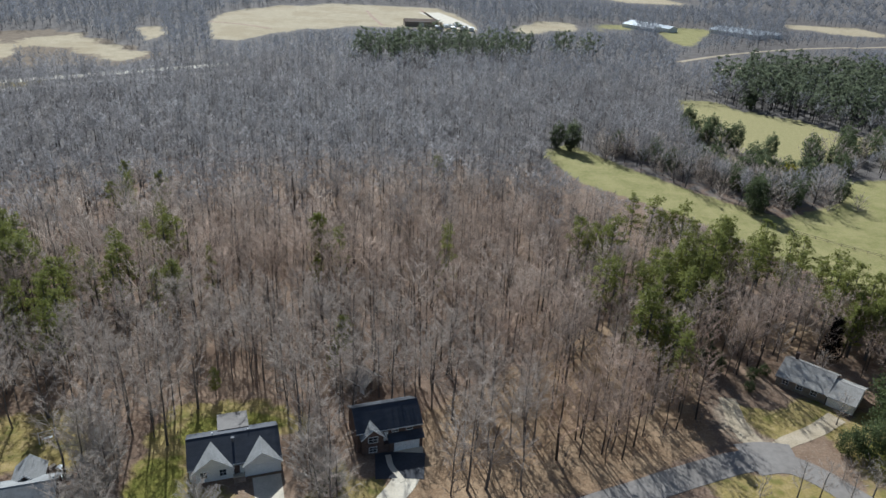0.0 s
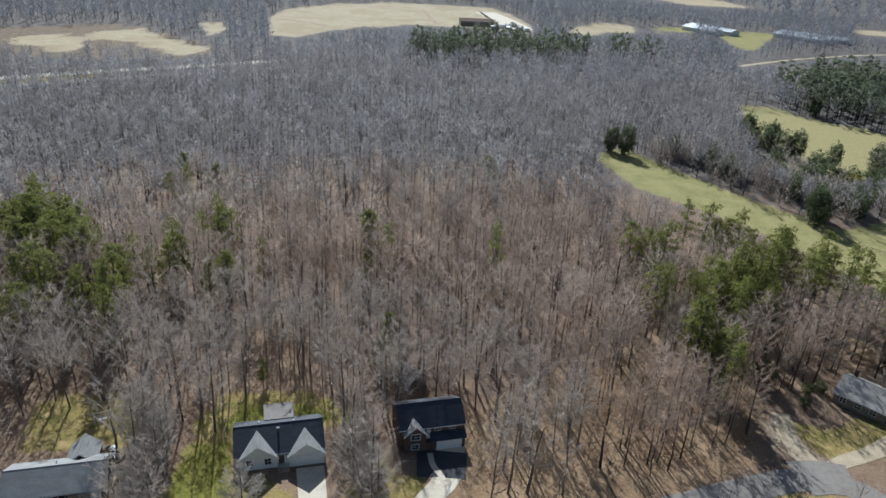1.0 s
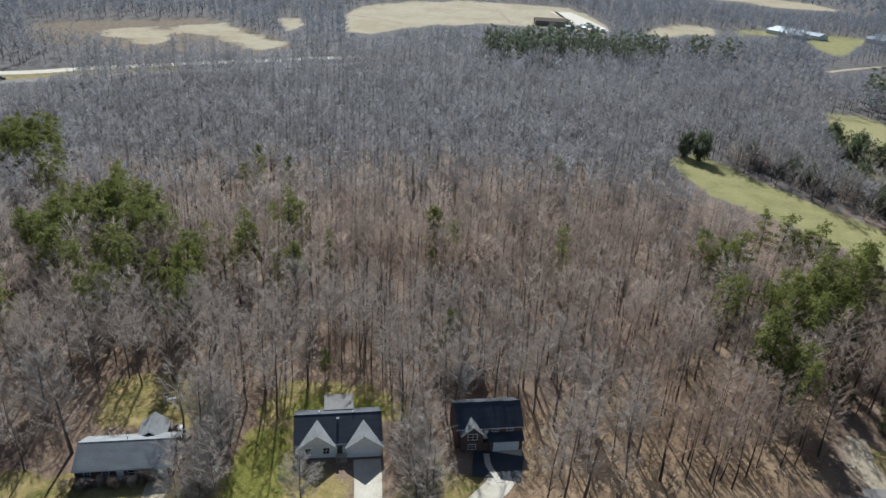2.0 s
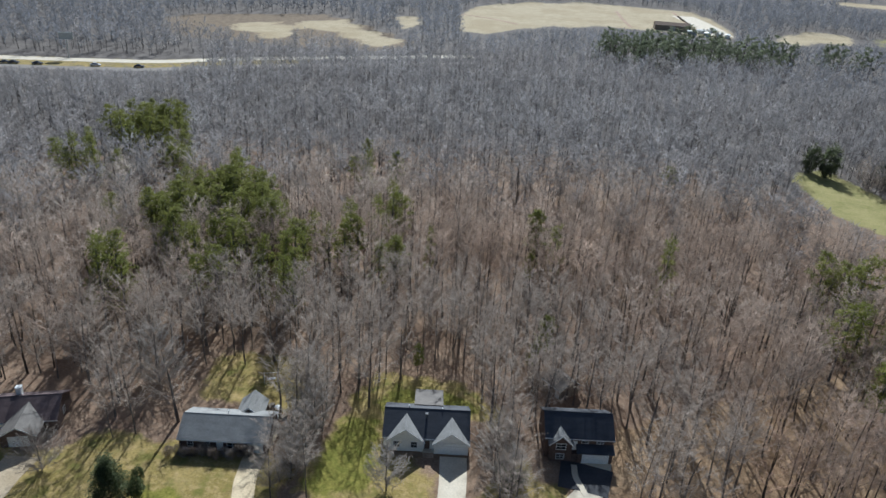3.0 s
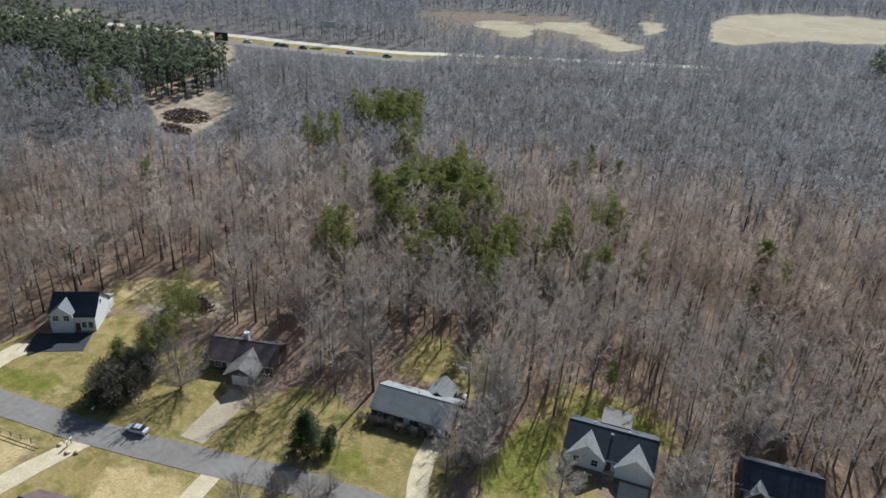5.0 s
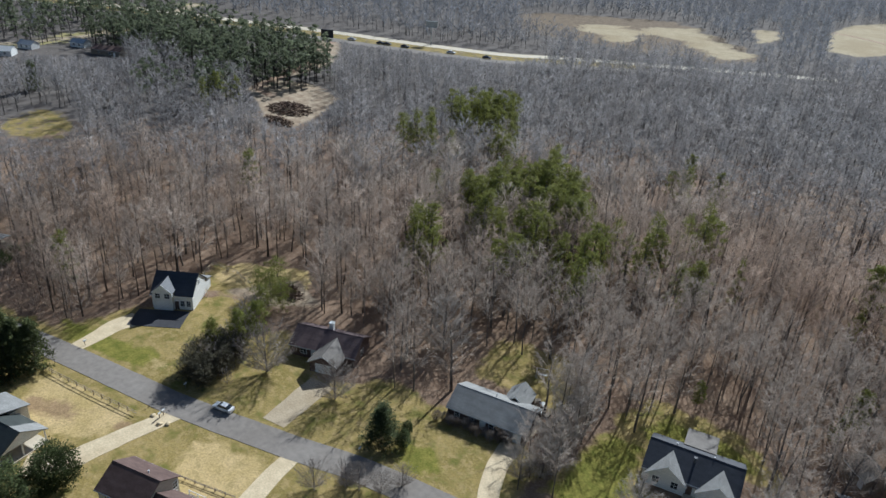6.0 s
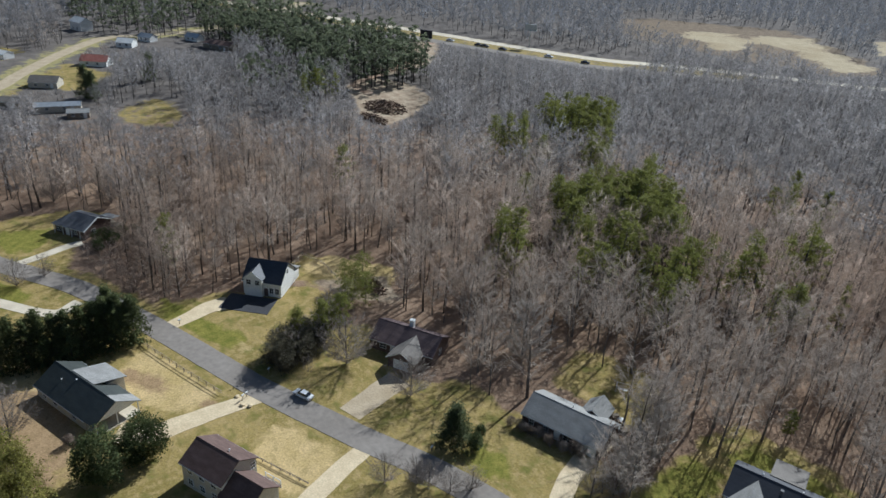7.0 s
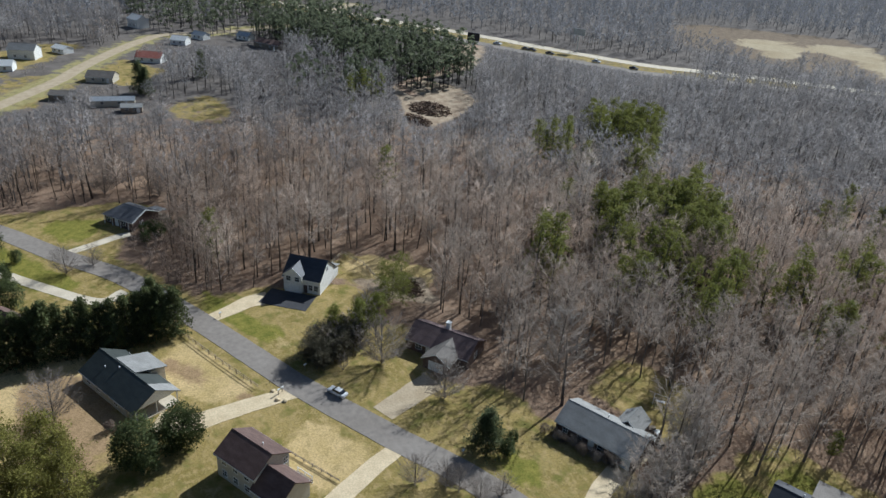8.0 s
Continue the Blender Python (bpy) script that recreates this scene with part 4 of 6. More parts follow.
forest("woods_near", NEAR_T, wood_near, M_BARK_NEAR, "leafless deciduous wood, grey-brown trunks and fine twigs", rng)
SHRUB_T = [bare_tree(200 + s, 4.6, 0.45, 6, 3, 2, 0.12, low=0.05, sides=3, thick=0.8) for s in range(4)]
under = planting(rng, 4.4, 60, 250)
forest("undergrowth", SHRUB_T, under[rng.uniform(0, 1, len(under)) < 0.55], M_BRUSH, "bare brown undergrowth on the wood floor", rng, (0.5, 1.3), "undergrowth")
forest("woods_middle", MID_T, mid_b, M_BARK_MID_HAZED, "leafless deciduous wood in the middle distance", rng)
forest("woods_far", FAR_T, far_b, M_BARK_HAZED, "distant leafless wood, haze greyed into its bark colour", rng)
forest("woods_horizon", VFAR_T, vfar, M_BARK_HAZED, "leafless woods towards the horizon, haze put into their colour", rng)
forest("pine_trunks", [(t[0], NONE) for t in PINE_T], near_p, M_BARK_HAZED, "slender trunks of the pines in the wood", np.random.default_rng(5), (0.85, 1.28), category="pines")
forest("pine_crowns", [(NONE, t[1]) for t in PINE_T], near_p, M_PINE, "green pine crowns standing in the bare wood", np.random.default_rng(5), (0.85, 1.28), category="pines")
forest("pine_stand", PINE_FAR, far_p, M_PINE_HAZED, "pine stand beyond the bare wood, its green greyed with haze", np.random.default_rng(6), (0.6, 1.3), category="pines")


# ------------------------------------------------------------------ houses
def slope_slab(bm, p0, p1, q0, q1, thick=0.16):
    """A roof slope: a slab whose upper face runs from the eave line p to the ridge line q."""
    P = [Vector(v) for v in (p0, p1, q1, q0)]
    nrm = (P[1] - P[0]).cross(P[3] - P[0]).normalized()
    if nrm.z < 0:
        nrm = -nrm
    top = [bm.verts.new(v) for v in P]
    low = [bm.verts.new(v - nrm * thick) for v in P]
    bm.faces.new(top)
    bm.faces.new(low[::-1])
    for i in range(4):
        j = (i + 1) % 4
        bm.faces.new((top[i], low[i], low[j], top[j]))
    bmesh.ops.recalc_face_normals(bm, faces=bm.faces)
    return bm


def window_on(house, x, y, z, w, h, face, bars=True):
    """A window with frame, glass and bars on a wall: face is one of -y +y -x +x."""
    turn = {"-y": 0, "+x": 90, "+y": 180, "-x": 270}[face]
    m = pose(x, y, z, 0, 0, turn)
    bm = bmesh.new()
    t = 0.09
    for a in ((-w / 2 - t, w / 2 + t, -0.07, 0.02, -t, 0), (-w / 2 - t, w / 2 + t, -0.07, 0.02, h, h + t), (-w / 2 - t, -w / 2, -0.06, 0.02, 0, h), (w / 2, w / 2 + t, -0.06, 0.02, 0, h)):
        box(bm, *a)
    if bars:
        box(bm, -0.03, 0.03, -0.05, 0.0, 0, h)
        box(bm, -w / 2, w / 2, -0.055, 0.0, h / 2 - 0.03, h / 2 + 0.03)
    win = part("window", bm, M_TRIM, house, "white-framed window", m)
    part("pane", B(-w / 2, w / 2, -0.03, 0.0, 0, h), M_GLASS, win)
    return win


def door_on(house, x, y, z, w, h, face, mat=None, panels=0, name="door"):
    turn = {"-y": 0, "+x": 90, "+y": 180, "-x": 270}[face]
    bm = B(-w / 2, w / 2, -0.06, 0.02, 0, h)
    for k in range(panels):
        zz = h * k / panels
        box(bm, -w / 2 + 0.08, w / 2 - 0.08, -0.09, -0.05, zz + 0.06, zz + h / panels - 0.06)
    d = part(name, bm, mat or M_TRIM, house, "", pose(x, y, z, 0, 0, turn))
    fr = bmesh.new()
    for a in ((-w / 2 - 0.12, -w / 2, -0.08, 0.02, 0, h + 0.12), (w / 2, w / 2 + 0.12, -0.08, 0.02, 0, h + 0.12), (-w / 2, w / 2, -0.08, 0.02, h, h + 0.12)):
        box(fr, *a)
    part("door_frame", fr, M_TRIM, d)
    return d


def gable_block(house, x0, x1, yf, yb, eave, ridge, wall, roof, over=0.4, yr=None, names=("wall", "roof_slope"), axis="x", base=0.0, roof_back=None):
    """A block with a gabled roof. axis x: the ridge runs along x between yf and yb; axis y: along y between x0 and x1."""
    if axis == "x":
        c = (yf + yb) / 2 if yr is None else yr
        bm = extrude_profile(bmesh.new(), [(yf, base), (yb, base), (yb, eave), (c, ridge - 0.17), (yf, eave)], x0, x1)
        w = part(names[0], bm, wall, house)
        for y in (yf, yb):
            k = (ridge - eave) / abs(c - y)
            e = y + (over if y > c else -over)
            z = eave - k * over
            part(names[1], slope_slab(bmesh.new(), (x0 - over * 0.7, e, z + 0.12), (x1 + over * 0.7, e, z + 0.12), (x0 - over * 0.7, c, ridge), (x1 + over * 0.7, c, ridge)), roof, house)
            gut = B(x0 - over * 0.7, x1 + over * 0.7, e - 0.06, e + 0.06, z - 0.08, z + 0.05)
            part("gutter", gut, M_TRIM, house)
        part("ridge_cap", extrude_profile(bmesh.new(), [(c - 0.16, ridge - 0.06), (c, ridge + 0.05), (c + 0.16, ridge - 0.06)], x0 - over * 0.7, x1 + over * 0.7), roof, house)
    else:
        c = (x0 + x1) / 2
        bm = extrude_profile(bmesh.new(), [(x0, base), (x1, base), (x1, eave), (c, ridge - 0.17), (x0, eave)], yf, yb, "y")
        w = part(names[0], bm, wall, house)
        back = yb if roof_back is None else roof_back
        for x in (x0, x1):
            k = (ridge - eave) / abs(c - x)
            e = x + (over if x > c else -over)
            z = eave - k * over
            part(names[1], slope_slab(bmesh.new(), (e, yf - over, z + 0.12), (e, back, z + 0.12), (c, yf - over, ridge), (c, back, ridge)), roof, house)
            rake = bmesh.new()
            slope_slab(rake, (e, yf - over - 0.05, z + 0.10), (e, yf - over, z + 0.10), (c, yf - over - 0.05, ridge - 0.02), (c, yf - over, ridge - 0.02), 0.2)
            part("rake_board", rake, M_TRIM, house)
    return w


def chimney_on(house, x, y, z0, z1, w=0.7, mat=None):
    bm = B(x - w / 2, x + w / 2, y - w / 2, y + w / 2, z0, z1)
    box(bm, x - w / 2 - 0.08, x + w / 2 + 0.08, y - w / 2 - 0.08, y + w / 2 + 0.08, z1 - 0.02, z1 + 0.14)
    return part("chimney", bm, mat or M_BRICK, house)


def vent_on(house, x, y, z, h=0.5, mat=None):
    bm = tube(bmesh.new(), (x, y, z - 0.3), (x, y, z + h), 0.09, 0.09, 8)
    tube(bm, (x, y, z + h), (x, y, z + h + 0.12), 0.17, 0.12, 8)
    return part("roof_vent", bm, mat or M_TRIM, house)


ANG = 18.4


def ranch_house():
    h = thing("ranch_house", pose(-75.2, 85.9, 0, 0, 0, ANG), "long single-storey house with a pale grey shingle roof", "house")
    gable_block(h, 0, 15.8, -4.2, 4.2, 2.75, 5.0, M_BRICK, M_SHINGLE_GREY)
    gable_block(h, 8.6, 13.0, 3.0, 8.2, 2.75, 4.7, M_BRICK, M_SHINGLE_GREY, axis="y")
    for x in (2.0, 5.0):
        window_on(h, x, -4.2, 1.0, 0.9, 1.2, "-y")
    window_on(h, 9.6, -4.2, 0.8, 1.9, 1.4, "-y")
    door_on(h, 7.3, -4.2, 0.15, 0.95, 2.05, "-y")
    door_on(h, 13.6, -4.2, 0.1, 2.6, 2.1, "-y", panels=4, name="garage_door")
    vent_on(h, 7.6, 1.2, 4.4)
    return h


def gabled_house():
    h = thing("gabled_house", pose(-41.8, 101.0, 0, 0, 0, ANG), "single-storey pale house with two front gables and dark shingle roof", "house")
    gable_block(h, 0, 15.6, -4.6, 4.8, 2.9, 5.7, M_WHITE, M_SHINGLE_NAVY, yr=0.0)
    # front gables in paler shingle: sunlight on their slopes put into the colour
    gable_block(h, 0.6, 7.3, -5.3, -2.0, 2.5, 5.2, M_WHITE, M_SHINGLE_GREY, axis="y", over=0.35, roof_back=-0.6)
    gable_block(h, 9.3, 15.6, -5.7, -2.0, 2.5, 5.0, M_WHITE, M_SHINGLE_GREY, axis="y", over=0.35, roof_back=-0.8)
    part("rear_wall", B(5.6, 10.4, 4.8, 9.4, 0, 2.8), M_WHITE, h)
    part("rear_roof", slope_slab(bmesh.new(), (5.2, 9.8, 2.9), (10.8, 9.8, 2.9), (5.2, 3.4, 4.0), (10.8, 3.4, 4.0)), M_SHINGLE_TAUPE, h)
    part("porch_roof", slope_slab(bmesh.new(), (7.0, -5.2, 2.5), (9.8, -5.2, 2.5), (7.0, -2.4, 4.25), (9.8, -2.4, 4.25)), M_SHINGLE_GREY, h)
    part("porch_post", B(8.9, 9.05, -5.1, -4.95, 0, 2.6), M_TRIM, h)
    part("porch_floor", B(7.2, 9.5, -5.6, -4.6, 0, 0.2), M_CONCRETE, h)
    window_on(h, 5.6, -5.3, 0.9, 1.1, 1.3, "-y")
    window_on(h, 2.4, -5.3, 0.9, 1.1, 1.3, "-y")
    door_on(h, 8.0, -4.6, 0.1, 1.0, 2.05, "-y", M_BRICK)
    door_on(h, 12.5, -5.7, 0.05, 4.8, 2.15, "-y", panels=4, name="garage_door")
    vent_on(h, 4.3, 0.5, 5.4, 0.45)
    vent_on(h, 10.6, 0.2, 5.6, 0.2)
    chimney_on(h, 7.7, -1.4, 4.2, 5.6, 0.4, M_SHINGLE_SLATE)
    part("porch_shrub_bed", B(7.3, 9.3, -6.9, -5.7, 0, 0.12), M_EARTH, h)
    return h


def brick_house():
    h = thing("brick_house", pose(-13.3, 109.5, 0, 0, 0, ANG), "dark brick house with steep dark roof and white garage door", "house")
    gable_block(h, 0, 12.3, -3.9, 4.3, 4.85, 7.5, M_BRICK, M_SHINGLE_NAVY, yr=0.0)
    # grey instead of charcoal here stands in for sun on the gable slopes
    gable_block(h, 0.7, 4.7, -5.0, -1.6, 4.1, 6.0, M_BRICK, M_SHINGLE_GREY, axis="y", over=0.35, roof_back=-1.2)
    part("garage_wall", B(5.9, 12.3, -5.2, -3.9, 0, 2.5), M_BRICK, h)
    part("garage_roof", slope_slab(bmesh.new(), (5.6, -5.7, 2.5), (12.6, -5.7, 2.5), (5.6, -3.8, 3.4), (12.6, -3.8, 3.4)), M_SHINGLE_NAVY, h)
    door_on(h, 9.2, -5.2, 0.05, 4.7, 2.1, "-y", panels=4, name="garage_door")
    window_on(h, 2.7, -5.0, 2.8, 1.7, 1.2, "-y")
    for x in (7.2, 10.0):
        window_on(h, x, -3.9, 3.6, 1.1, 0.95, "-y")
    door_on(h, 5.25, -3.9, 1.9, 0.95, 1.9, "-y")
    part("stoop", B(4.75, 5.85, -5.0, -3.9, 0, 1.85), M_BRICK, h)
    window_on(h, 2.7, -5.0, 0.6, 1.4, 1.1, "-y")
    return h


def white_house():
    h = thing("white_house", pose(-148.3, 60.0, 0, 0, 0, 43.0), "white house with a steep dark roof and a tall front gable", "house")
    gable_block(h, 0, 9.4, -4.4, 4.4, 3.9, 7.4, M_WHITE, M_SHINGLE_NAVY)
    gable_block(h, 0.6, 5.0, -5.2, -2.0, 4.7, 6.7, M_WHITE, M_SHINGLE_NAVY, axis="y", over=0.3, roof_back=-0.6)
    for x, z in ((7.0, 0.9), (8.4, 0.9)):
        window_on(h, x, -4.4, z, 0.9, 1.4, "-y")
    for x in (1.7, 3.9):
        window_on(h, x, -5.2, 3.1, 1.1, 1.2, "-y")
    door_on(h, 2.8, -5.2, 0.05, 2.8, 2.2, "-y", panels=4, name="garage_door")
    door_on(h, 5.7, -4.4, 0.1, 1.0, 2.05, "-y", M_BRICK)
    window_on(h, 9.4, 0.0, 4.6, 0.9, 1.1, "+x")
    part("rear_wing_wall", B(6.0, 9.4, 4.4, 7.2, 0, 2.6), M_WHITE, h)
    part("rear_wing_roof", slope_slab(bmesh.new(), (5.7, 7.6, 2.7), (9.7, 7.6, 2.7), (5.7, 4.3, 3.7), (9.7, 4.3, 3.7)), M_SHINGLE_GREY, h)
    return h


def brown_house():
    h = thing("brown_house", pose(-112.1, 74.4, 0, 0, 0, 29.0), "single-storey house with a brown shingle roof and front wing", "house")
    gable_block(h, 0, 14.6, -4.2, 4.2, 2.7, 5.1, M_BRICK, M_SHINGLE_MAUVE)
    gable_block(h, 6.4, 12.4, -8.2, -2.0, 2.6, 4.5, M_BRICK, M_SHINGLE_TAUPE, axis="y", roof_back=-1.0)
    door_on(h, 9.4, -8.2, 0.05, 3.2, 2.1, "-y", panels=4, name="garage_door")
    window_on(h, 3.0, -4.2, 0.9, 1.4, 1.2, "-y")
    door_on(h, 5.4, -4.2, 0.1, 1.0, 2.05, "-y")
    window_on(h, 14.6, 0.0, 0.9, 1.2, 1.2, "+x")
    chimney_on(h, 7.0, 1.6, 3.6, 5.9, 0.9, M_WHITE)
    return h


def maroon_house():
    h = thing("maroon_roofed_house", pose(-94.2, 28.2, 0, 0, 0, 22.0), "two-storey beige house with a dark maroon roof", "house")
    gable_block(h, 0, 9.0, -3.7, 3.7, 4.9, 7.2, M_BEIGE, M_SHINGLE_BROWN)
    gable_block(h, 9.0, 15.0, -4.2, 2.4, 3.1, 5.6, M_BEIGE, M_SHINGLE_BROWN)
    for x in (1.8, 4.5, 7.2):
        window_on(h, x, -3.7, 3.2, 1.0, 1.2, "-y")
        window_on(h, x, -3.7, 0.8, 1.0, 1.2, "-y")
    window_on(h, 9.0, 2.9, 3.2, 0.9, 1.2, "+x")
    deck = bmesh.new()
    box(deck, 10.0, 13.5, 2.2, 4.6, 0.7, 0.85)
    part("deck", deck, M_WOOD, h)
    for x in (10.1, 11.8, 13.4):
        part("deck_post", B(x - 0.06, x + 0.06, 4.45, 4.57, 0, 1.7), M_TRIM, h)
    part("deck_rail", B(10.0, 13.5, 4.47, 4.55, 1.62, 1.72), M_TRIM, h)
    vent_on(h, 6.0, 1.0, 6.6, 0.4)
    return h


def porch_house():
    h = thing("porch_house", pose(-130.3, 14.1, 0, 0, 0, 19.0), "single-storey house with a dark green-grey roof and end porch", "house")
    gable_block(h, 0, 15.6, -4.6, 4.2, 2.7, 5.4, M_BEIGE, M_SHINGLE_GREEN)
    part("porch_roof", slope_slab(bmesh.new(), (15.6, -5.0, 2.6), (18.6, -5.0, 2.6), (15.6, -0.2, 5.38), (18.6, -0.2, 5.38)), M_SHINGLE_GREEN, h)
    # sun-facing slope of the same roof, its sunlight painted as paler shingle
    part("porch_roof", slope_slab(bmesh.new(), (15.6, 4.6, 2.6), (18.6, 4.6, 2.6), (15.6, -0.2, 5.38), (18.6, -0.2, 5.38)), M_SHINGLE_GREY, h)
    part("porch_gable", extrude_profile(bmesh.new(), [(-4.4, 2.75), (4.0, 2.75), (-0.2, 5.1)], 18.1, 18.3), M_WHITE, h)
    part("porch_floor", B(15.6, 18.6, -4.4, 4.2, 0, 0.25), M_CONCRETE, h)
    for y in (-4.2, -0.2, 4.0):
        part("porch_post", B(18.1, 18.28, y - 0.09, y + 0.09, 0.25, 2.75), M_TRIM, h)
    part("dormer_wall", B(5.0, 11.0, 1.5, 6.2, 0, 3.6), M_BEIGE, h)
    # dormer slope likewise paler, lit by colour rather than by lamp
    part("dormer_roof", slope_slab(bmesh.new(), (4.6, 6.6, 3.5), (11.4, 6.6, 3.5), (4.6, 0.2, 5.35), (11.4, 0.2, 5.35)), M_SHINGLE_GREY, h)
    vent_on(h, 4.6, -2.0, 4.2, 0.35)
    vent_on(h, 7.6, -0.8, 4.9, 0.3)
    for x in (2.5, 6.0, 12.0):
        window_on(h, x, -4.6, 0.9, 1.1, 1.2, "-y")
    return h


def grey_house():
    h = thing("grey_house", pose(-201.3, 26.2, 0, 0, 0, 31.5), "single-storey house with a dark grey roof and white fascia", "house")
    gable_block(h, 3.2, 11.0, 0, 9.2, 2.7, 4.8, M_BRICK, M_SHINGLE_SLATE)
    part("wall", B(0.3, 3.2, 0.3, 8.9, 0, 2.65), M_BRICK, h)
    bm = bmesh.new()
    v = [bm.verts.new(p) for p in ((-0.4, -0.4, 2.55), (-0.4, 9.6, 2.55), (3.0, -0.4, 2.55), (3.0, 9.6, 2.55), (3.0, 4.6, 4.78))]
    for f in ((0, 4, 1), (0, 2, 4), (1, 4, 3), (2, 3, 4), (0, 1, 3, 2)):
        bm.faces.new([v[k] for k in f])
    part("hip_roof", bm, M_SHINGLE_SLATE, h)
    for a, b in (((11.35, -0.5, 2.5), (11.35, 4.6, 4.85)), ((11.35, 9.7, 2.5), (11.35, 4.6, 4.85))):
        part("fascia", tube(bmesh.new(), a, b, 0.16, 0.16, 4), M_TRIM, h)
    for x in (0.6, 3.6, 6.6, 9.6):
        part("porch_post", B(x - 0.08, x + 0.08, -0.35, -0.19, 0, 2.5), M_TRIM, h)
    for x in (2.0, 7.6):
        window_on(h, x, 0, 0.9, 1.3, 1.2, "-y")
    door_on(h, 5.0, 0, 0.1, 1.0, 2.05, "-y")
    window_on(h, 11.0, 3.0, 0.9, 1.1, 1.2, "+x")
    part("rear_deck", B(7.5, 12.5, 9.25, 12.0, 0.0, 0.7), M_WOOD, h)
    part("porch_roof", slope_slab(bmesh.new(), (7.2, 12.2, 2.4), (11.6, 12.2, 2.4), (7.2, 9.3, 2.9), (11.6, 9.3, 2.9)), M_METAL, h)
    return h


def corner_house():
    h = thing("corner_house", pose(83.2, 138.7, 0, 0, 0, -42.0), "single-storey pale house with a weathered grey roof", "house")
    # dark wood tone on these walls puts the shaded front into their colour
    gable_block(h, 0, 10.5, -6.0, 4.2, 2.6, 5.0, M_WOOD, M_SHINGLE_WORN)
    gable_block(h, 10.8, 16.2, -6.2, 3.0, 2.5, 4.4, M_WHITE, M_SHINGLE_WORN)
    door_on(h, 13.5, -6.2, 0.05, 3.0, 2.1, "-y", panels=4, name="garage_door")
    for x in (2.0, 5.0, 8.0):
        window_on(h, x, -6.0, 0.9, 1.2, 1.2, "-y")
    window_on(h, 16.2, -1.6, 0.9, 1.2, 1.2, "+x")
    chimney_on(h, 1.6, 1.4, 3.4, 5.6, 0.6)
    return h


for _house in (ranch_house, gabled_house, brick_house, white_house, brown_house, maroon_house, porch_house, grey_house, corner_house):
    _house()


# ------------------------------------------------------------------ single trees and shrubs
TREE_CACHE = {}


def single_tree(kind, x, y, size, label, group="", name="tree", category="tree", turn=None, **how):
    """One tree that can be told apart, with trunk and crown. kind picks the habit; alike trees share their meshes."""
    key = (kind, tuple(sorted(how.items())))
    if key not in TREE_CACHE:
        sd = 300 + len(TREE_CACHE)
        if kind == "bare":
            w, f = crowned_tree(sd, 12, how.get("spread", 0.44) * 0.86, 1.02 - how.get("low", 0.2), how.get("limbs", 18), how.get("subs", 6) * 5, how.get("width", 0.10) * 0.62, sides=6, segs=4, thick=1.5, limb_width=0.9, twig=(0.05, 0.10), lift=0.1)
            mats = (M_TRUNK, how.get("mat", M_TWIG))
        elif kind == "pine":
            w, f = pine_tree(sd, 12, how.get("radius", 2.4), how.get("tufts", 150), 20, low=how.get("low", 0.3), size=how.get("needle", 0.36))
            mats = (M_TRUNK, how.get("mat", M_PINE))
        elif kind == "cone":
            w, f = pine_tree(sd, 12, how.get("radius", 2.6), how.get("tufts", 240), 16, low=0.04, cone=True, size=0.48)
            mats = (M_TRUNK, how.get("mat", M_CEDAR))
        else:
            r = how.get("radius", 4.0)
            w = np.array(ring_tube(np.array([0, 0, -0.1]), np.array([0, 0, 6.0]), 0.22, 0.1, 6))
            f = bush_tris(sd, r, r, how.get("rz", 5.2), how.get("tufts", 210), how.get("per", 14), how.get("leaf", 0.62), lift=how.get("lift", 0.4))
            mats = (M_TRUNK, how.get("mat", M_MAGNOLIA))
        TREE_CACHE[key] = (tri_mesh("trunk", w, mats[0]), tri_mesh("crown", f, mats[1]))
    t = thing(name, pose(x, y, 0, 0, 0, rng.uniform(0, 360) if turn is None else turn), label, category, group)
    s = size / 12
    t.scale = (s, s, s)
    for n, me in zip(("trunk", "crown"), TREE_CACHE[key]):
        o = new(n, me)
        o.parent = t
    return t


# evergreen screen beside the porch house
for _i in range(17):
    _u = _i / 16
    single_tree("cone", -141 + 3.6 * _u + rng.normal(0, 0.6), -9 + 38.5 * _u, 11 + 2.4 * rng.uniform(), "dark green conifer in a dense row beside the lawn", "evergreen screen", "conifer", radius=(3.4, 3.0)[_i % 2], mat=M_SCREEN)
single_tree("cone", -144, 26.5, 11, "dark green conifer in a dense row beside the lawn", "evergreen screen", "conifer", radius=3.4, mat=M_SCREEN)
single_tree("bush", -100.6, 14.2, 10.5, "dense dark glossy evergreen tree beside the driveway", "", "magnolia_tree", tufts=420, per=20, leaf=0.46)
single_tree("bush", -101.8, 21.2, 10.0, "dense dark glossy evergreen tree beside the driveway", "", "magnolia_tree", tufts=420, per=20, leaf=0.46)
for _x, _y, _s in ((-103, -4, 14), (-98.5, -1, 13), (-106, -9, 15), (-100, -8, 14), (-96, -6, 13), (-104.5, 1.5, 13), (-100.5, 3, 12), (-96.5, 3.5, 11), (-94, -1, 12)):
    single_tree("pine", _x, _y, _s, "yellow-green pine with a broad crown", "yellow-green pines", "pine_tree", radius=3.6, low=0.1, tufts=240, needle=0.34, mat=M_OLIVE)
single_tree("cone", -76.4, 67.6, 8.5, "broad dark conifer on the front lawn", "", "conifer", radius=4.8, tufts=520, mat=M_CEDAR)
single_tree("bush", -73.2, 70.2, 4.2, "small rounded dark evergreen shrub on the lawn", "", "shrub", "shrub", radius=3.6)
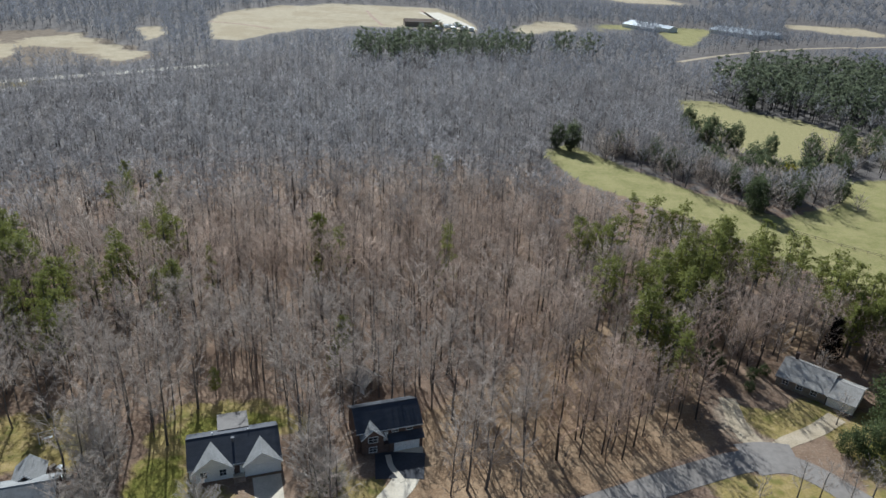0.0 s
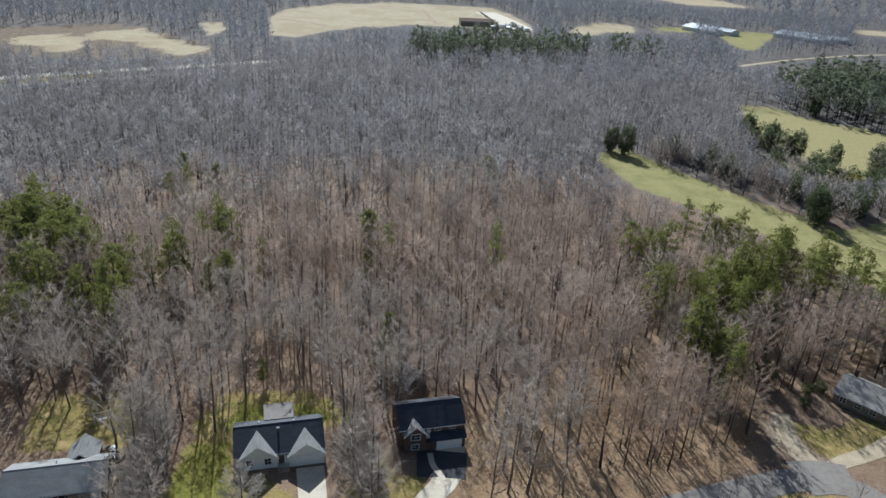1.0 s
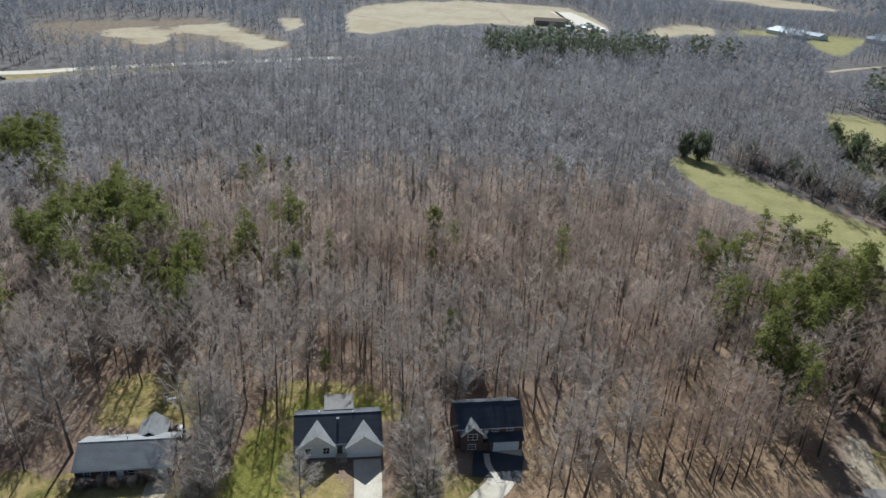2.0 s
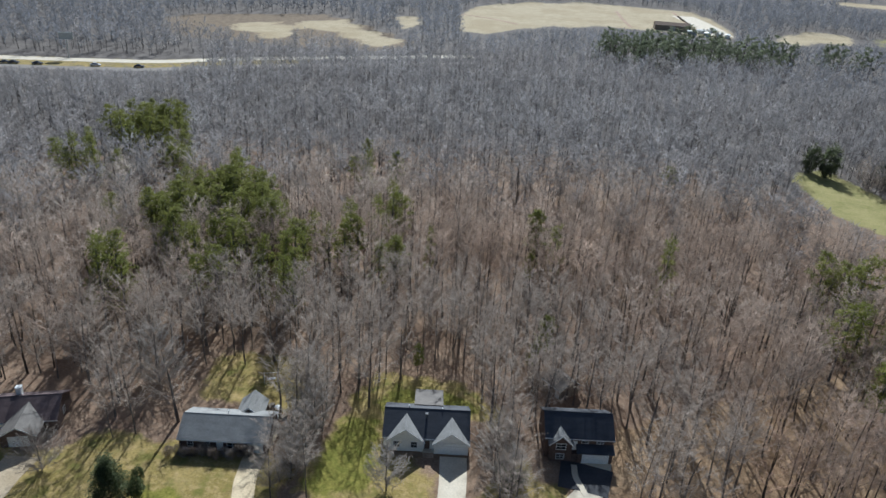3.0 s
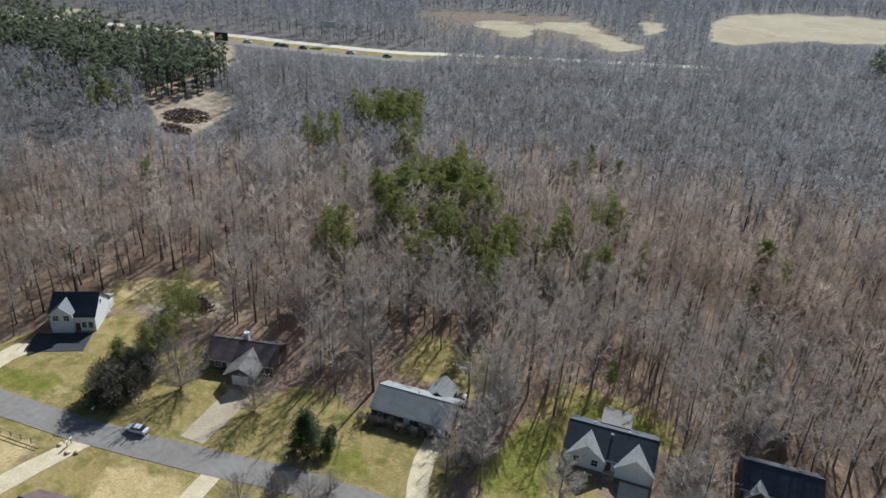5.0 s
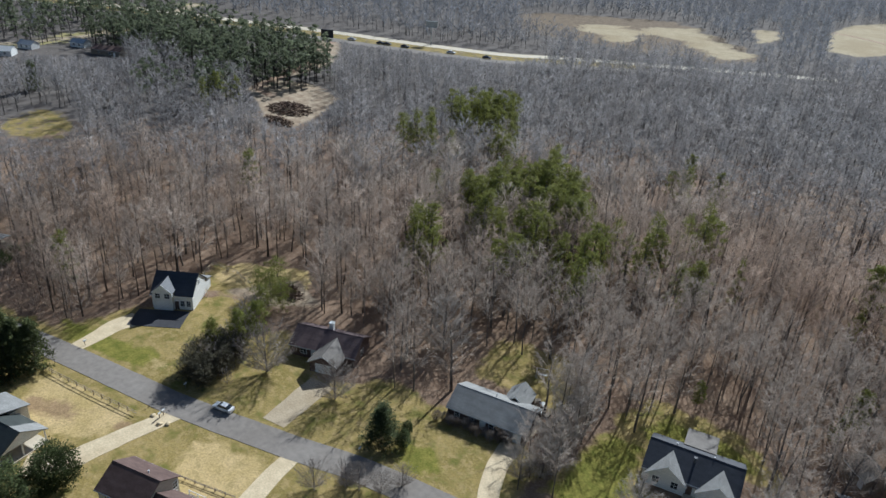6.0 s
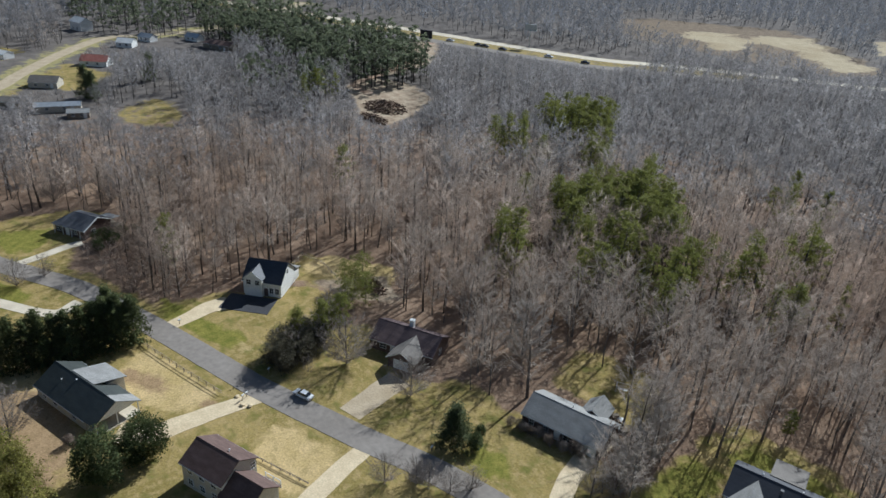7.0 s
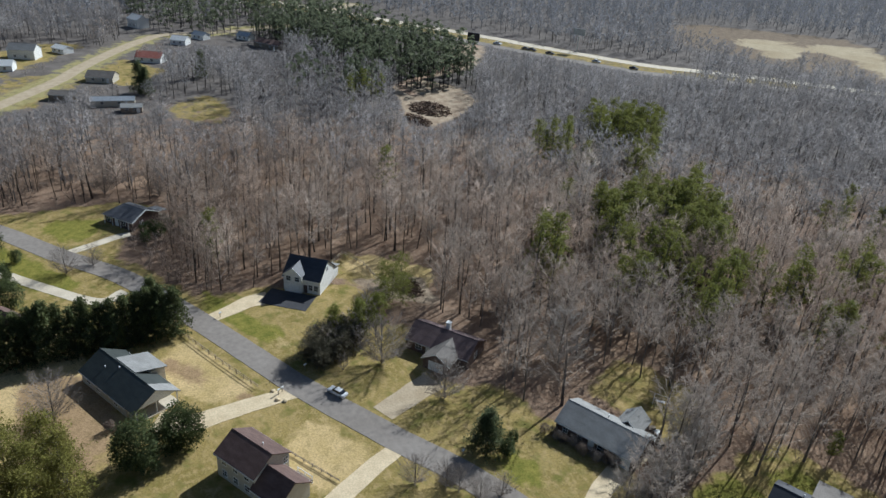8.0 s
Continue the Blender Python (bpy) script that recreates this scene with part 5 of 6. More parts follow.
single_tree("bush", -112, 11.6, 2.4, "small rounded reddish-brown shrub on bare soil", "", "shrub", "shrub", radius=4.6, mat=M_BRUSH)
single_tree("bush", -75.5, 73.2, 3.0, "small rounded dark evergreen shrub on the lawn", "", "shrub", "shrub", radius=3.6)
for _x, _y, _s in ((-116.5, 62.5, 11), (-119, 58, 9), (-117, 67, 11)):
    single_tree("pine", _x, _y, _s, "green pine in a clump beside the street", "pine clump by the street", "pine_tree", radius=2.7, low=0.2, mat=M_PINE)
for _x, _y, _s in ((-107.6, 63.4, 12.5), (-91.8, 68.8, 10), (-119.2, 3.7, 11), (-174.5, 13.1, 8), (-176.3, 19.3, 6), (-75.4, 52.4, 6.5), (-72.3, 56.7, 5.5), (-67.5, 60.2, 5), (-54.2, 80.2, 7), (-66, 63.5, 5), (-70.5, 58, 6), (-222, 30, 13), (-214, 44, 13)):
    single_tree("bare", _x, _y, _s, "broad leafless grey-brown tree in a yard", "bare yard trees", "bare_tree", spread=0.64, low=0.16, width=0.11, limbs=120, subs=5, mat=M_YARD_TWIG)
for _x, _y, _s in ((-35.6, 86.8, 11),  (-15.8, 94.5, 11), (-19.5, 98, 13), (-54, 95, 13), (-54.5, 89, 12), (-52, 83, 10)):
    single_tree("bare", _x, _y, _s, "pale grey leafless tree with a dense rounded crown", "dense bare trees", "bare_tree", spread=0.46, low=0.08, width=0.13, limbs=62, subs=7, mat=M_TWIG_PALE)
for _x, _y, _s in ((-90.3, 97, 15.5), (-58.5, 101, 14.5)):
    single_tree("bare", _x, _y, _s, "large pale grey leafless tree with a broad rounded crown", "broad pale trees", "bare_tree", spread=0.56, low=0.06, width=0.12, limbs=96, subs=7, mat=M_TWIG_PALE)
for _x, _y, _s in ((-16, 95, 4.5), (-18, 97.5, 4), (-14.5, 97, 3.5)):
    single_tree("bush", _x, _y, _s, "dark evergreen undergrowth between two houses", "dark undergrowth", "shrub", "shrub", radius=4.0)
for _x, _y, _s in ((67.7, 98.1, 9), (71.9, 98.3, 9.5), (77, 97.5, 8), (82, 99, 10), (88, 95, 9), (60, 96.5, 7), (95, 104, 10), (83.8, 143.7, 12), (86, 120, 9), (90, 136, 9)):
    single_tree("bare", _x, _y, _s, "leafless tree beside the corner lot", "bare trees by the corner house", "bare_tree", spread=0.30)
for _x, _y, _s in ((102, 147, 14), (106, 146, 15), (110, 149, 15), (113, 143, 14), (118, 150, 15)):
    single_tree("pine", _x, _y, _s, "tall pine with a bare lower trunk by the pasture", "pines by the pasture", "pine_tree", radius=2.6, low=0.45)
single_tree("cone", 97.3, 146, 11, "dark cone-shaped conifer behind the corner house", "", "conifer", radius=3.0, mat=M_PINE_HAZED)
for _x, _y, _s in ((83.5, 110.5, 6), (87, 110.5, 7.5), (92, 113, 8.5), (96, 118, 10), (100, 124, 11), (94.5, 108, 8)):
    single_tree("bush", _x, _y, _s, "dense dark evergreen thicket tree", "dark evergreens by the corner house", "evergreen_tree", radius=5.0)
for _x, _y, _s in ((81, 105.5, 3.2), (85, 106.5, 3.6), (78.5, 103, 2.6)):
    single_tree("bare", _x, _y, _s, "low bare brown shrub beside the corner lot", "brush by the corner lot", "shrub", "shrub", spread=0.8, low=0.02, limbs=24, subs=4, width=0.5, mat=M_TWIG)
for _x, _y, _s in ((74.6, 136, 3.4), (78, 137.6, 3.2), (72, 131, 3.0), (66, 138, 6.5)):
    single_tree("bush", _x, _y, _s, "rounded dark evergreen shrub beside the house", "shrubs by the corner house", "shrub", "shrub", radius=4.6)
for _x, _y, _s in ((64.9, 140, 9), (72.4, 155.9, 9)):
    single_tree("cone", _x, _y, _s, "dark green cedar at the edge of the wood", "cedars at the wood edge", "cedar", radius=2.4, mat=M_CEDAR)
for _x, _y, _s in ((138.6, 350.2, 13), (143.4, 330.7, 14), (155.5, 319.4, 12), (119, 245, 15), (122, 252, 12), (129.3, 357.3, 15), (63, 318, 14), (57, 322.8, 12), (134, 343, 11), (190, 428, 12), (84, 320, 10)):
    single_tree("bush", _x, _y, _s, "dark green ovoid cedar in the pasture", "pasture cedars", "cedar", radius=3.1, rz=5.9, lift=0.1, tufts=260, leaf=0.55, per=14, mat=M_CEDAR)
single_tree("bush", 147.6, 281.5, 10, "bright yellow-green flowering shrub in the hedgerow", "", "shrub", "shrub", mat=M_GOLD)
for _i in range(84):
    _u = (_i + rng.uniform(0, 1)) / 84
    _x, _y = 80 + 72 * _u + rng.normal(0, 6), 322 - 66 * _u + rng.normal(0, 8)
    single_tree("bare", _x, _y, rng.uniform(8, 13), "grey leafless tree in the pasture hedgerow", "hedgerow trees", "hedgerow_tree", spread=0.5, low=0.1, width=0.3, limbs=22, subs=4)
for _i in range(20):
    _u = _i / 20
    single_tree("bush", 88 + 62 * _u + rng.normal(0, 6), 318 - 60 * _u + rng.normal(0, 8), rng.uniform(6, 11), "dark cedar in the pasture hedgerow", "hedgerow cedars", "cedar", radius=3.6, rz=6.2, tufts=130, leaf=0.8, per=12, mat=M_CEDAR)
HEDGE = [[(118, 240), (112, 262), (108, 290), (112, 340), (125, 365), (146, 352), (140, 330), (134, 318), (144, 304), (150, 285), (150, 270), (136, 250), (126, 236)],
         [(145, 254), (156, 274), (160, 296), (178, 334), (208, 350), (232, 356), (202, 298), (181, 296), (160, 262)]]
for _poly, _n in ((HEDGE[0], 46), (HEDGE[1], 44)):
    _k = 0
    while _k < _n:
        _x, _y = rng.uniform(105, 235), rng.uniform(235, 368)
        if not inside(np.array([_x]), np.array([_y]), _poly)[0]:
            continue
        _k += 1
        if _k % 5 < 3:
            single_tree("bare", _x, _y, rng.uniform(8, 13), "grey leafless tree in the pasture hedgerow", "hedgerow trees", "hedgerow_tree", spread=0.5, low=0.1, width=0.3, limbs=22, subs=4)
        else:
            single_tree("bush", _x, _y, rng.uniform(8, 13), "dark cedar in the pasture hedgerow", "hedgerow cedars", "cedar", radius=3.6, rz=6.2, tufts=130, leaf=0.8, per=12, mat=M_CEDAR)
for _x, _y, _s in ((-31.5, 184, 17), (-18.6, 136, 12), (-43.1, 121.5, 7), (-103.9, 229, 15), (-89, 220, 15), (-75, 186, 14), (-30, 170, 10), (-20, 131, 8)):
    single_tree("pine", _x, _y, _s, "green pine standing alone among bare trees", "lone pines in the wood", "pine_tree", radius=2.2, low=0.25)
for _x, _y, _s in ((-163.4, 0.5, 8), (-171, -1.1, 9), (-186, -6, 11), (-191, -10, 11), (-192, -2, 10), (-185.5, 3.5, 4), (-190.8, 37, 3.6), (-189.8, 41, 4), (-188.8, 45, 4.2), (-187, 49, 4.4)):
    single_tree("bush", _x, _y, _s, "rounded dark evergreen in a yard", "yard evergreens", "evergreen_tree", radius=4.2)
for _k in range(11):
    single_tree("bush", -74.6 + 1.3 * _k, 80.0 + 0.44 * _k + rng.normal(0, 0.4), 2.2 + 0.8 * rng.uniform(), "low bare reddish-grey shrub along the house front", "foundation shrubs", "shrub", "shrub", radius=4.6, tufts=200, leaf=0.5, mat=M_YARD_TWIG if _k % 3 else M_BRUSH)




# brush between the grey house and the white house
_lot = grove_points(rng, [(-192, 33), (-184, 30), (-172, 29), (-156, 35), (-150, 38), (-152, 50), (-172, 52), (-190, 46)], 2.6, 0.8)
forest("lot_brush", [crowned_tree(720 + k, 5.2, 0.34, 0.9, 12, 12, 0.06, segs=2, twig=(0.08, 0.15)) for k in range(5)], _lot, M_BARK_NEAR, "tangle of bare brown brush between two lots", rng, (0.5, 1.2), "undergrowth")
for _x, _y, _s in ((-189, 34.5, 4.2), (-186.5, 37.5, 4.6), (-184, 33.5, 3.6)):
    single_tree("bush", _x, _y, _s, "rounded dark evergreen shrub beside the grey house", "shrubs by the grey house", "shrub", "shrub", radius=4.6)


_hill = rng.uniform(0, 1, (210, 2))
_hill = np.stack([-330 - 130 * _hill[:, 0] + 25 * _hill[:, 1], 10 + 100 * _hill[:, 0] + 70 * (_hill[:, 1] - 0.5)], 1)
forest("hillside_trees", [bare_tree(700 + k, 11, 0.34, 12, 3, 5, 0.18, low=0.2, sides=4, rise=0.7) for k in range(4)], np.column_stack([_hill, height_cap(*_hill.T)])[near_line(_hill[:, 0], _hill[:, 1], HILL_ROAD) > 9], M_BARK_NEAR, "grey leafless trees among the hillside houses", rng, (0.7, 1.2))
for _x, _y, _s in ((-333, 64, 14), (-330, 66, 12), (-352, 96, 13)):
    single_tree("cone", _x, _y, _s, "dark green conifer beside the hillside clearing", "hillside conifers", "conifer", radius=3.4, mat=M_CEDAR)


for _x, _y, _s in ((-95.5, 92, 14), (-100, 91, 13), (-120, 86, 14), (-114, 90, 13)):
    single_tree("bare", _x, _y, _s, "slender leafless tree at the edge of the house lots", "bare trees behind the houses", "bare_tree", spread=0.3, low=0.3, width=0.12, limbs=18, subs=6)
for _x, _y, _s in ((-131, 79, 8.5), (-134, 83, 9), (-127.5, 75, 7.5), (-136, 79, 7), (-126, 79, 8)):
    single_tree("pine", _x, _y, _s, "bushy olive-green pine at the edge of the back yard", "back yard pines", "pine_tree", radius=4.2, low=0.08, mat=M_PINE)
for _x, _y, _s in ((-111.8, 51.8, 6.5), (-114.5, 51.2, 7.5), (-117.5, 54, 8), (-113.2, 56, 8), (-119.5, 59, 7.5), (-116, 60, 7.5), (-120.5, 65, 6)):
    single_tree("bush", _x, _y, _s, "dense dark tangle of brush beside the street", "street brush", "brush", "shrub", radius=4.4, tufts=300, leaf=0.5, mat=M_TANGLE)
# brush and bare trees in the clump beside the street
for _i in range(30):
    _u = rng.uniform(0, 1)
    single_tree("bare", -113 - 14 * _u + rng.normal(0, 1.5), 52 + 20 * _u + rng.normal(0, 2), rng.uniform(4.5, 8.5), "bare brown tree in the thicket beside the street", "street thicket", "bare_tree", spread=0.52, low=0.06, width=0.2, limbs=22, subs=6, mat=M_YARD_TWIG)


# ------------------------------------------------------------------ sheds, fences, cars and other things of the yards
def small_house(x, y, ang, w, d, eave, ridge, wall, roof, label, name="house", windows=2):
    h = thing(name, pose(x, y, 0, 0, 0, ang), label, "house" if name != "shed" else "shed")
    gable_block(h, -w / 2, w / 2, -d / 2, d / 2, eave, ridge, wall, roof, over=0.35)
    for k in range(windows):
        window_on(h, -w / 2 + w * (k + 0.7) / (windows + 0.6), -d / 2, 1.0, 1.1, 1.1, "-y")
    door_on(h, w * 0.32, -d / 2, 0.05, 0.95, 2.0, "-y")
    return h


small_house(-13.0, 127.5, -38, 5.6, 5.0, 2.3, 4.0, M_WOOD, M_SHINGLE_TAUPE, "small weathered shed with a pale grey roof behind the brick house", "shed", 1)


M_FENCE = material("sun_bleached_wood", (0.36, 0.30, 0.22), (0.48, 0.41, 0.31), 1.5, 0.9, detail_scale=9)


def fence(pts, label, post_h=1.15, gap=2.4, rails=(0.45, 0.95), mat=None):
    mat = mat or M_WOOD
    x0, y0 = pts[0]
    f = thing("fence", pose(x0, y0, 0), label, "fence")
    pm = bpy.data.meshes.new("post")
    bm = B(-0.07, 0.07, -0.07, 0.07, -0.1, post_h)
    bm.to_mesh(pm)
    bm.free()
    pm.materials.append(mat)
    for (ax, ay), (bx, by) in zip(pts, pts[1:]):
        ln = hypot(bx - ax, by - ay)
        n = max(1, round(ln / gap))
        a = atan2(by - ay, bx - ax)
        for k in range(n):
            px, py = ax + (bx - ax) * k / n - x0, ay + (by - ay) * k / n - y0
            o = new("post", pm)
            o.parent = f
            o.matrix_local = Matrix.Translation((px, py, 0)) @ Matrix.Rotation(a, 4, "Z")
            for z in rails:
                part("rail", B(0, ln / n, -0.03, 0.03, z, z + 0.1), mat, f, "", Matrix.Translation((px, py, rng.normal(0, 0.02))) @ Matrix.Rotation(a, 4, "Z"))
    return f


fence([(-136, 30.4), (-122, 34.6), (-111.2, 38.2)], "weathered split-rail fence along the dry lawn", mat=M_FENCE)
fence([(-142, 68.5), (-151, 71.5), (-155.5, 77.2), (-147.5, 79.5), (-139, 79)], "pale wooden fence round the back yard", mat=M_CONCRETE)
fence([(-92.5, 36.6), (-87, 39), (-81.5, 41.5)], "weathered rail fence on the lawn", 0.7, 2.4, (0.3, 0.55))
fence([(118, 236), (128, 225), (140, 214), (152, 204)], "wire and post fence across the pasture", 1.2, 4.0)


def sedan(x, y, ang, paint, label, group="", size=1.0):
    c = thing("car", pose(x, y, 0.06, 0, 0, ang), label, "car", group)
    c.scale = (size, size, size)
    low = [(-2.25, 0.3), (2.2, 0.3), (2.28, 0.55), (2.15, 0.78), (1.1, 0.92), (-1.6, 0.98), (-2.2, 0.9), (-2.3, 0.6)]
    bm = extrude_profile(bmesh.new(), [(a, z) for a, z in low], -0.88, 0.88, "y")
    bmesh.ops.bevel(bm, geom=bm.edges[:], offset=0.06, segments=2, affect="EDGES")
    part("body", bm, paint, c)
    bm = bmesh.new()
    base = [(-1.75, 0.78), (1.15, 0.78), (1.15, -0.78), (-1.75, -0.78)]
    top = [(-1.05, 0.62), (0.35, 0.62), (0.35, -0.62), (-1.05, -0.62)]
    vb = [bm.verts.new((a, b, 0.93)) for a, b in base]
    vt = [bm.verts.new((a, b, 1.40)) for a, b in top]
    for i in range(4):
        j = (i + 1) % 4
        bm.faces.new((vb[i], vb[j], vt[j], vt[i]))
    bm.faces.new(vt)
    bm.faces.new(vb[::-1])
    bmesh.ops.recalc_face_normals(bm, faces=bm.faces)
    part("glasshouse", bm, M_GLASS, c, "dark tinted car windows")
    bm = B(-1.08, 0.38, -0.64, 0.64, 1.385, 1.45)
    bmesh.ops.bevel(bm, geom=bm.edges[:], offset=0.03, segments=1, affect="EDGES")
    part("roof", bm, paint, c)
    for wx in (-1.4, 1.38):
        for wy in (-0.8, 0.8):
            w = part("wheel", tube(bmesh.new(), (wx, wy - 0.1, 0.32), (wx, wy + 0.1, 0.32), 0.32, 0.32, 14), M_RUBBER, c)
            part("rim", tube(bmesh.new(), (wx, wy - 0.115, 0.32), (wx, wy + 0.115, 0.32), 0.19, 0.19, 10), M_METAL, w)
    for wy in (-0.6, 0.6):
        part("headlight", B(2.12, 2.24, wy - 0.2, wy + 0.2, 0.6, 0.74), M_TRIM, c)
        part("tail_light", B(-2.27, -2.18, wy - 0.18, wy + 0.18, 0.66, 0.8), M_REDROOF, c)
    return c


sedan(-102.6, 51.0, 202, M_CARWHITE, "white sedan parked on the street by the driveways", "", 0.92)


def mailbox(x, y, ang):
    m = thing("mailbox", pose(x, y, 0, 0, 0, ang), "white mailbox on a wooden post beside the street", "mailbox", "street mailboxes")
    part("post", B(-0.05, 0.05, -0.05, 0.05, -0.1, 1.05), M_WOOD, m)
    bm = extrude_profile(bmesh.new(), [(-0.14, 1.05), (0.14, 1.05), (0.14, 1.2)] + [(0.14 * cos(a), 1.2 + 0.14 * sin(a)) for a in np.linspace(0.3, 2.84, 7)] + [(-0.14, 1.2)], -0.3, 0.3)
    part("box", bm, M_TRIM, m)
    return m


for _x, _y in ((-113.0, 48.6), (-107.8, 41.0), (-108.2, 41.9), (-77, 63.2), (-139.5, 39.5)):
    mailbox(_x, _y, 110)


def boulder(x, y, s, sd):
    bm = bmesh.new()
    bmesh.ops.create_icosphere(bm, subdivisions=2, radius=s)
    for v in bm.verts:
        v.co *= 1 + 0.35 * noise.noise(v.co / s * 1.4 + Vector((sd, 0, 0)))
        v.co.z *= 0.6
    b = part("boulder", bm, M_GRAVEL, None, m=pose(x, y, s * 0.3))
    return tagged(b, "pale rounded stone beside the driveway", "boulder", "driveway stones")


for _i, (_x, _y) in enumerate(((-106.2, 40.2), (-105.3, 41.3), (-109.2, 40.4))):
    boulder(_x, _y, 0.5, _i)


def junk(x, y, sd):
    r = np.random.default_rng(sd)
    j = thing("stored_goods", pose(x, y, 0, 0, 0, r.uniform(0, 90)), "pale boxes and boards piled beside the house", "yard clutter", "yard clutter")
    for k in range(5):
        a, b, w, d, h = r.uniform(-1, 1), r.uniform(-1, 1), r.uniform(0.2, 0.6), r.uniform(0.2, 0.5), r.uniform(0.3, 0.9)
        part("crate", B(a - w, a + w, b - d, b + d, 0, h), M_TRIM if k % 2 else M_WOOD, j, "", pose(0, 0, 0, 0, 0, r.uniform(-20, 20)))
    return j


for _i, (_x, _y) in enumerate(((-64.3, 98.6), (-62.4, 96.4), (-61.4, 94.0))):
    junk(_x, _y, _i)


def swing_frame(x, y):
    s = thing("garden_swing", pose(x, y, 0, 0, 0, 30), "white tubular garden swing frame in the shade", "garden swing")
    for sx in (-1.3, 1.3):
        for sy in (-0.8, 0.8):
            part("leg", tube(bmesh.new(), (sx, sy, -0.05), (sx, 0, 2.0), 0.05, 0.05, 6), M_TRIM, s)
    part("top_bar", tube(bmesh.new(), (-1.35, 0, 2.0), (1.35, 0, 2.0), 0.05, 0.05, 6), M_TRIM, s)
    part("seat", B(-0.9, 0.9, -0.3, 0.3, 0.5, 0.58), M_TRIM, s)
    return s


swing_frame(-70, 106.3)


# ------------------------------------------------------------------ far things
def billboard(x, y, ang, w, h, up, face, label):
    b = thing("billboard", pose(x, y, 0, 0, 0, ang), label, "billboard")
    part("post", tube(bmesh.new(), (0, 0, -0.2), (0, 0, up), 0.35, 0.3, 10), M_METAL, b)
    part("panel", B(-w / 2, w / 2, -0.35, 0.35, up, up + h), face, b)
    part("catwalk", B(-w / 2, w / 2, -1.0, -0.36, up - 0.12, up - 0.04), M_METAL, b)
    for sx in (-1, 1):
        part("lamp_arm", tube(bmesh.new(), (sx * w * 0.45, -0.3, up + h), (sx * w * 0.5, -0.5, up + h + 1.4), 0.07, 0.06, 6), M_METAL, b)
    return b


billboard(-360, 262, 35, 7.6, 4.6, 9, M_BLACKPANEL, "dark billboard panel on a single steel post")
billboard(-351, 340, 35, 7.6, 3.8, 11, M_METAL, "pale grey billboard panel on a single steel post")

for _i, (_x, _y) in enumerate(((-401, 293), (-385, 300), (-366, 309), (-362, 311), (-350, 316), (-322, 330), (-300, 340))):
    sedan(_x, _y, 26, M_CARWHITE if _i in (0, 1, 5) else M_CARDARK, "car on the highway lanes", "highway cars", 1.25)

FAR_HOUSES = [
    (-488, 96, 20, 11, 8, 5.2, 7.6, M_WHITE, M_WHITE, "two-storey white farmhouse on the hill"),
    (-424, 45, 30, 9, 6, 2.6, 4.0, M_WHITE, M_WHITE, "small white outbuilding beside the hill road"),
    (-416, 27, 60, 13, 8, 4.6, 7.2, M_WHITE, M_SHINGLE_GREY, "white house with a grey roof on the hill"),
    (-392, 16, 70, 9, 7, 2.8, 5.0, M_WHITE, M_WHITE, "white house beside the hill road"),
    (-393, 82, 55, 13, 8, 2.7, 5.2, M_WHITE, M_REDROOF, "house with a faded red metal roof"),
    (-359, 53, 60, 12, 8, 2.6, 4.8, M_BEIGE, M_SHINGLE_TAUPE, "small house with a grey-green roof"),
    (-318, 50, 75, 17, 6, 2.6, 3.6, M_BEIGE, M_METAL, "long low building with a pale metal roof"),
    (-306, 55, 75, 8, 5, 2.4, 3.4, M_WOOD, M_SHINGLE_GREY, "low weathered outbuilding with a grey roof"),
    (-332, 34, 60, 11, 6, 2.6, 3.9, M_WOOD, M_SHINGLE_TAUPE, "low weathered outbuilding beside the hill road"),
    (-432, 107, 50, 9, 7, 2.8, 4.8, M_WHITE, M_WHITE, "white house among bare trees"),
    (-444, 122, 30, 9, 6, 2.6, 4.4, M_WHITE, M_METAL, "white house among bare trees"),
    (-437, 147, 30, 9, 6, 2.6, 4.4, M_WHITE, M_METAL, "pale mobile home beside the pines"),
    (-410, 153, 30, 18, 9, 3.0, 4.8, M_WOOD, M_SHINGLE_BROWN, "long brown barn beside the pines"),
    (-154.8, -1.5, 30, 8, 6, 2.6, 5.0, M_BRICK, M_SHINGLE_BROWN, "brown-roofed house beyond the evergreen screen"),
    (87, 322, -30, 10, 7, 2.6, 4.6, M_BRICK, M_SHINGLE_BROWN, "small brown house among the hedgerow trees"),
]
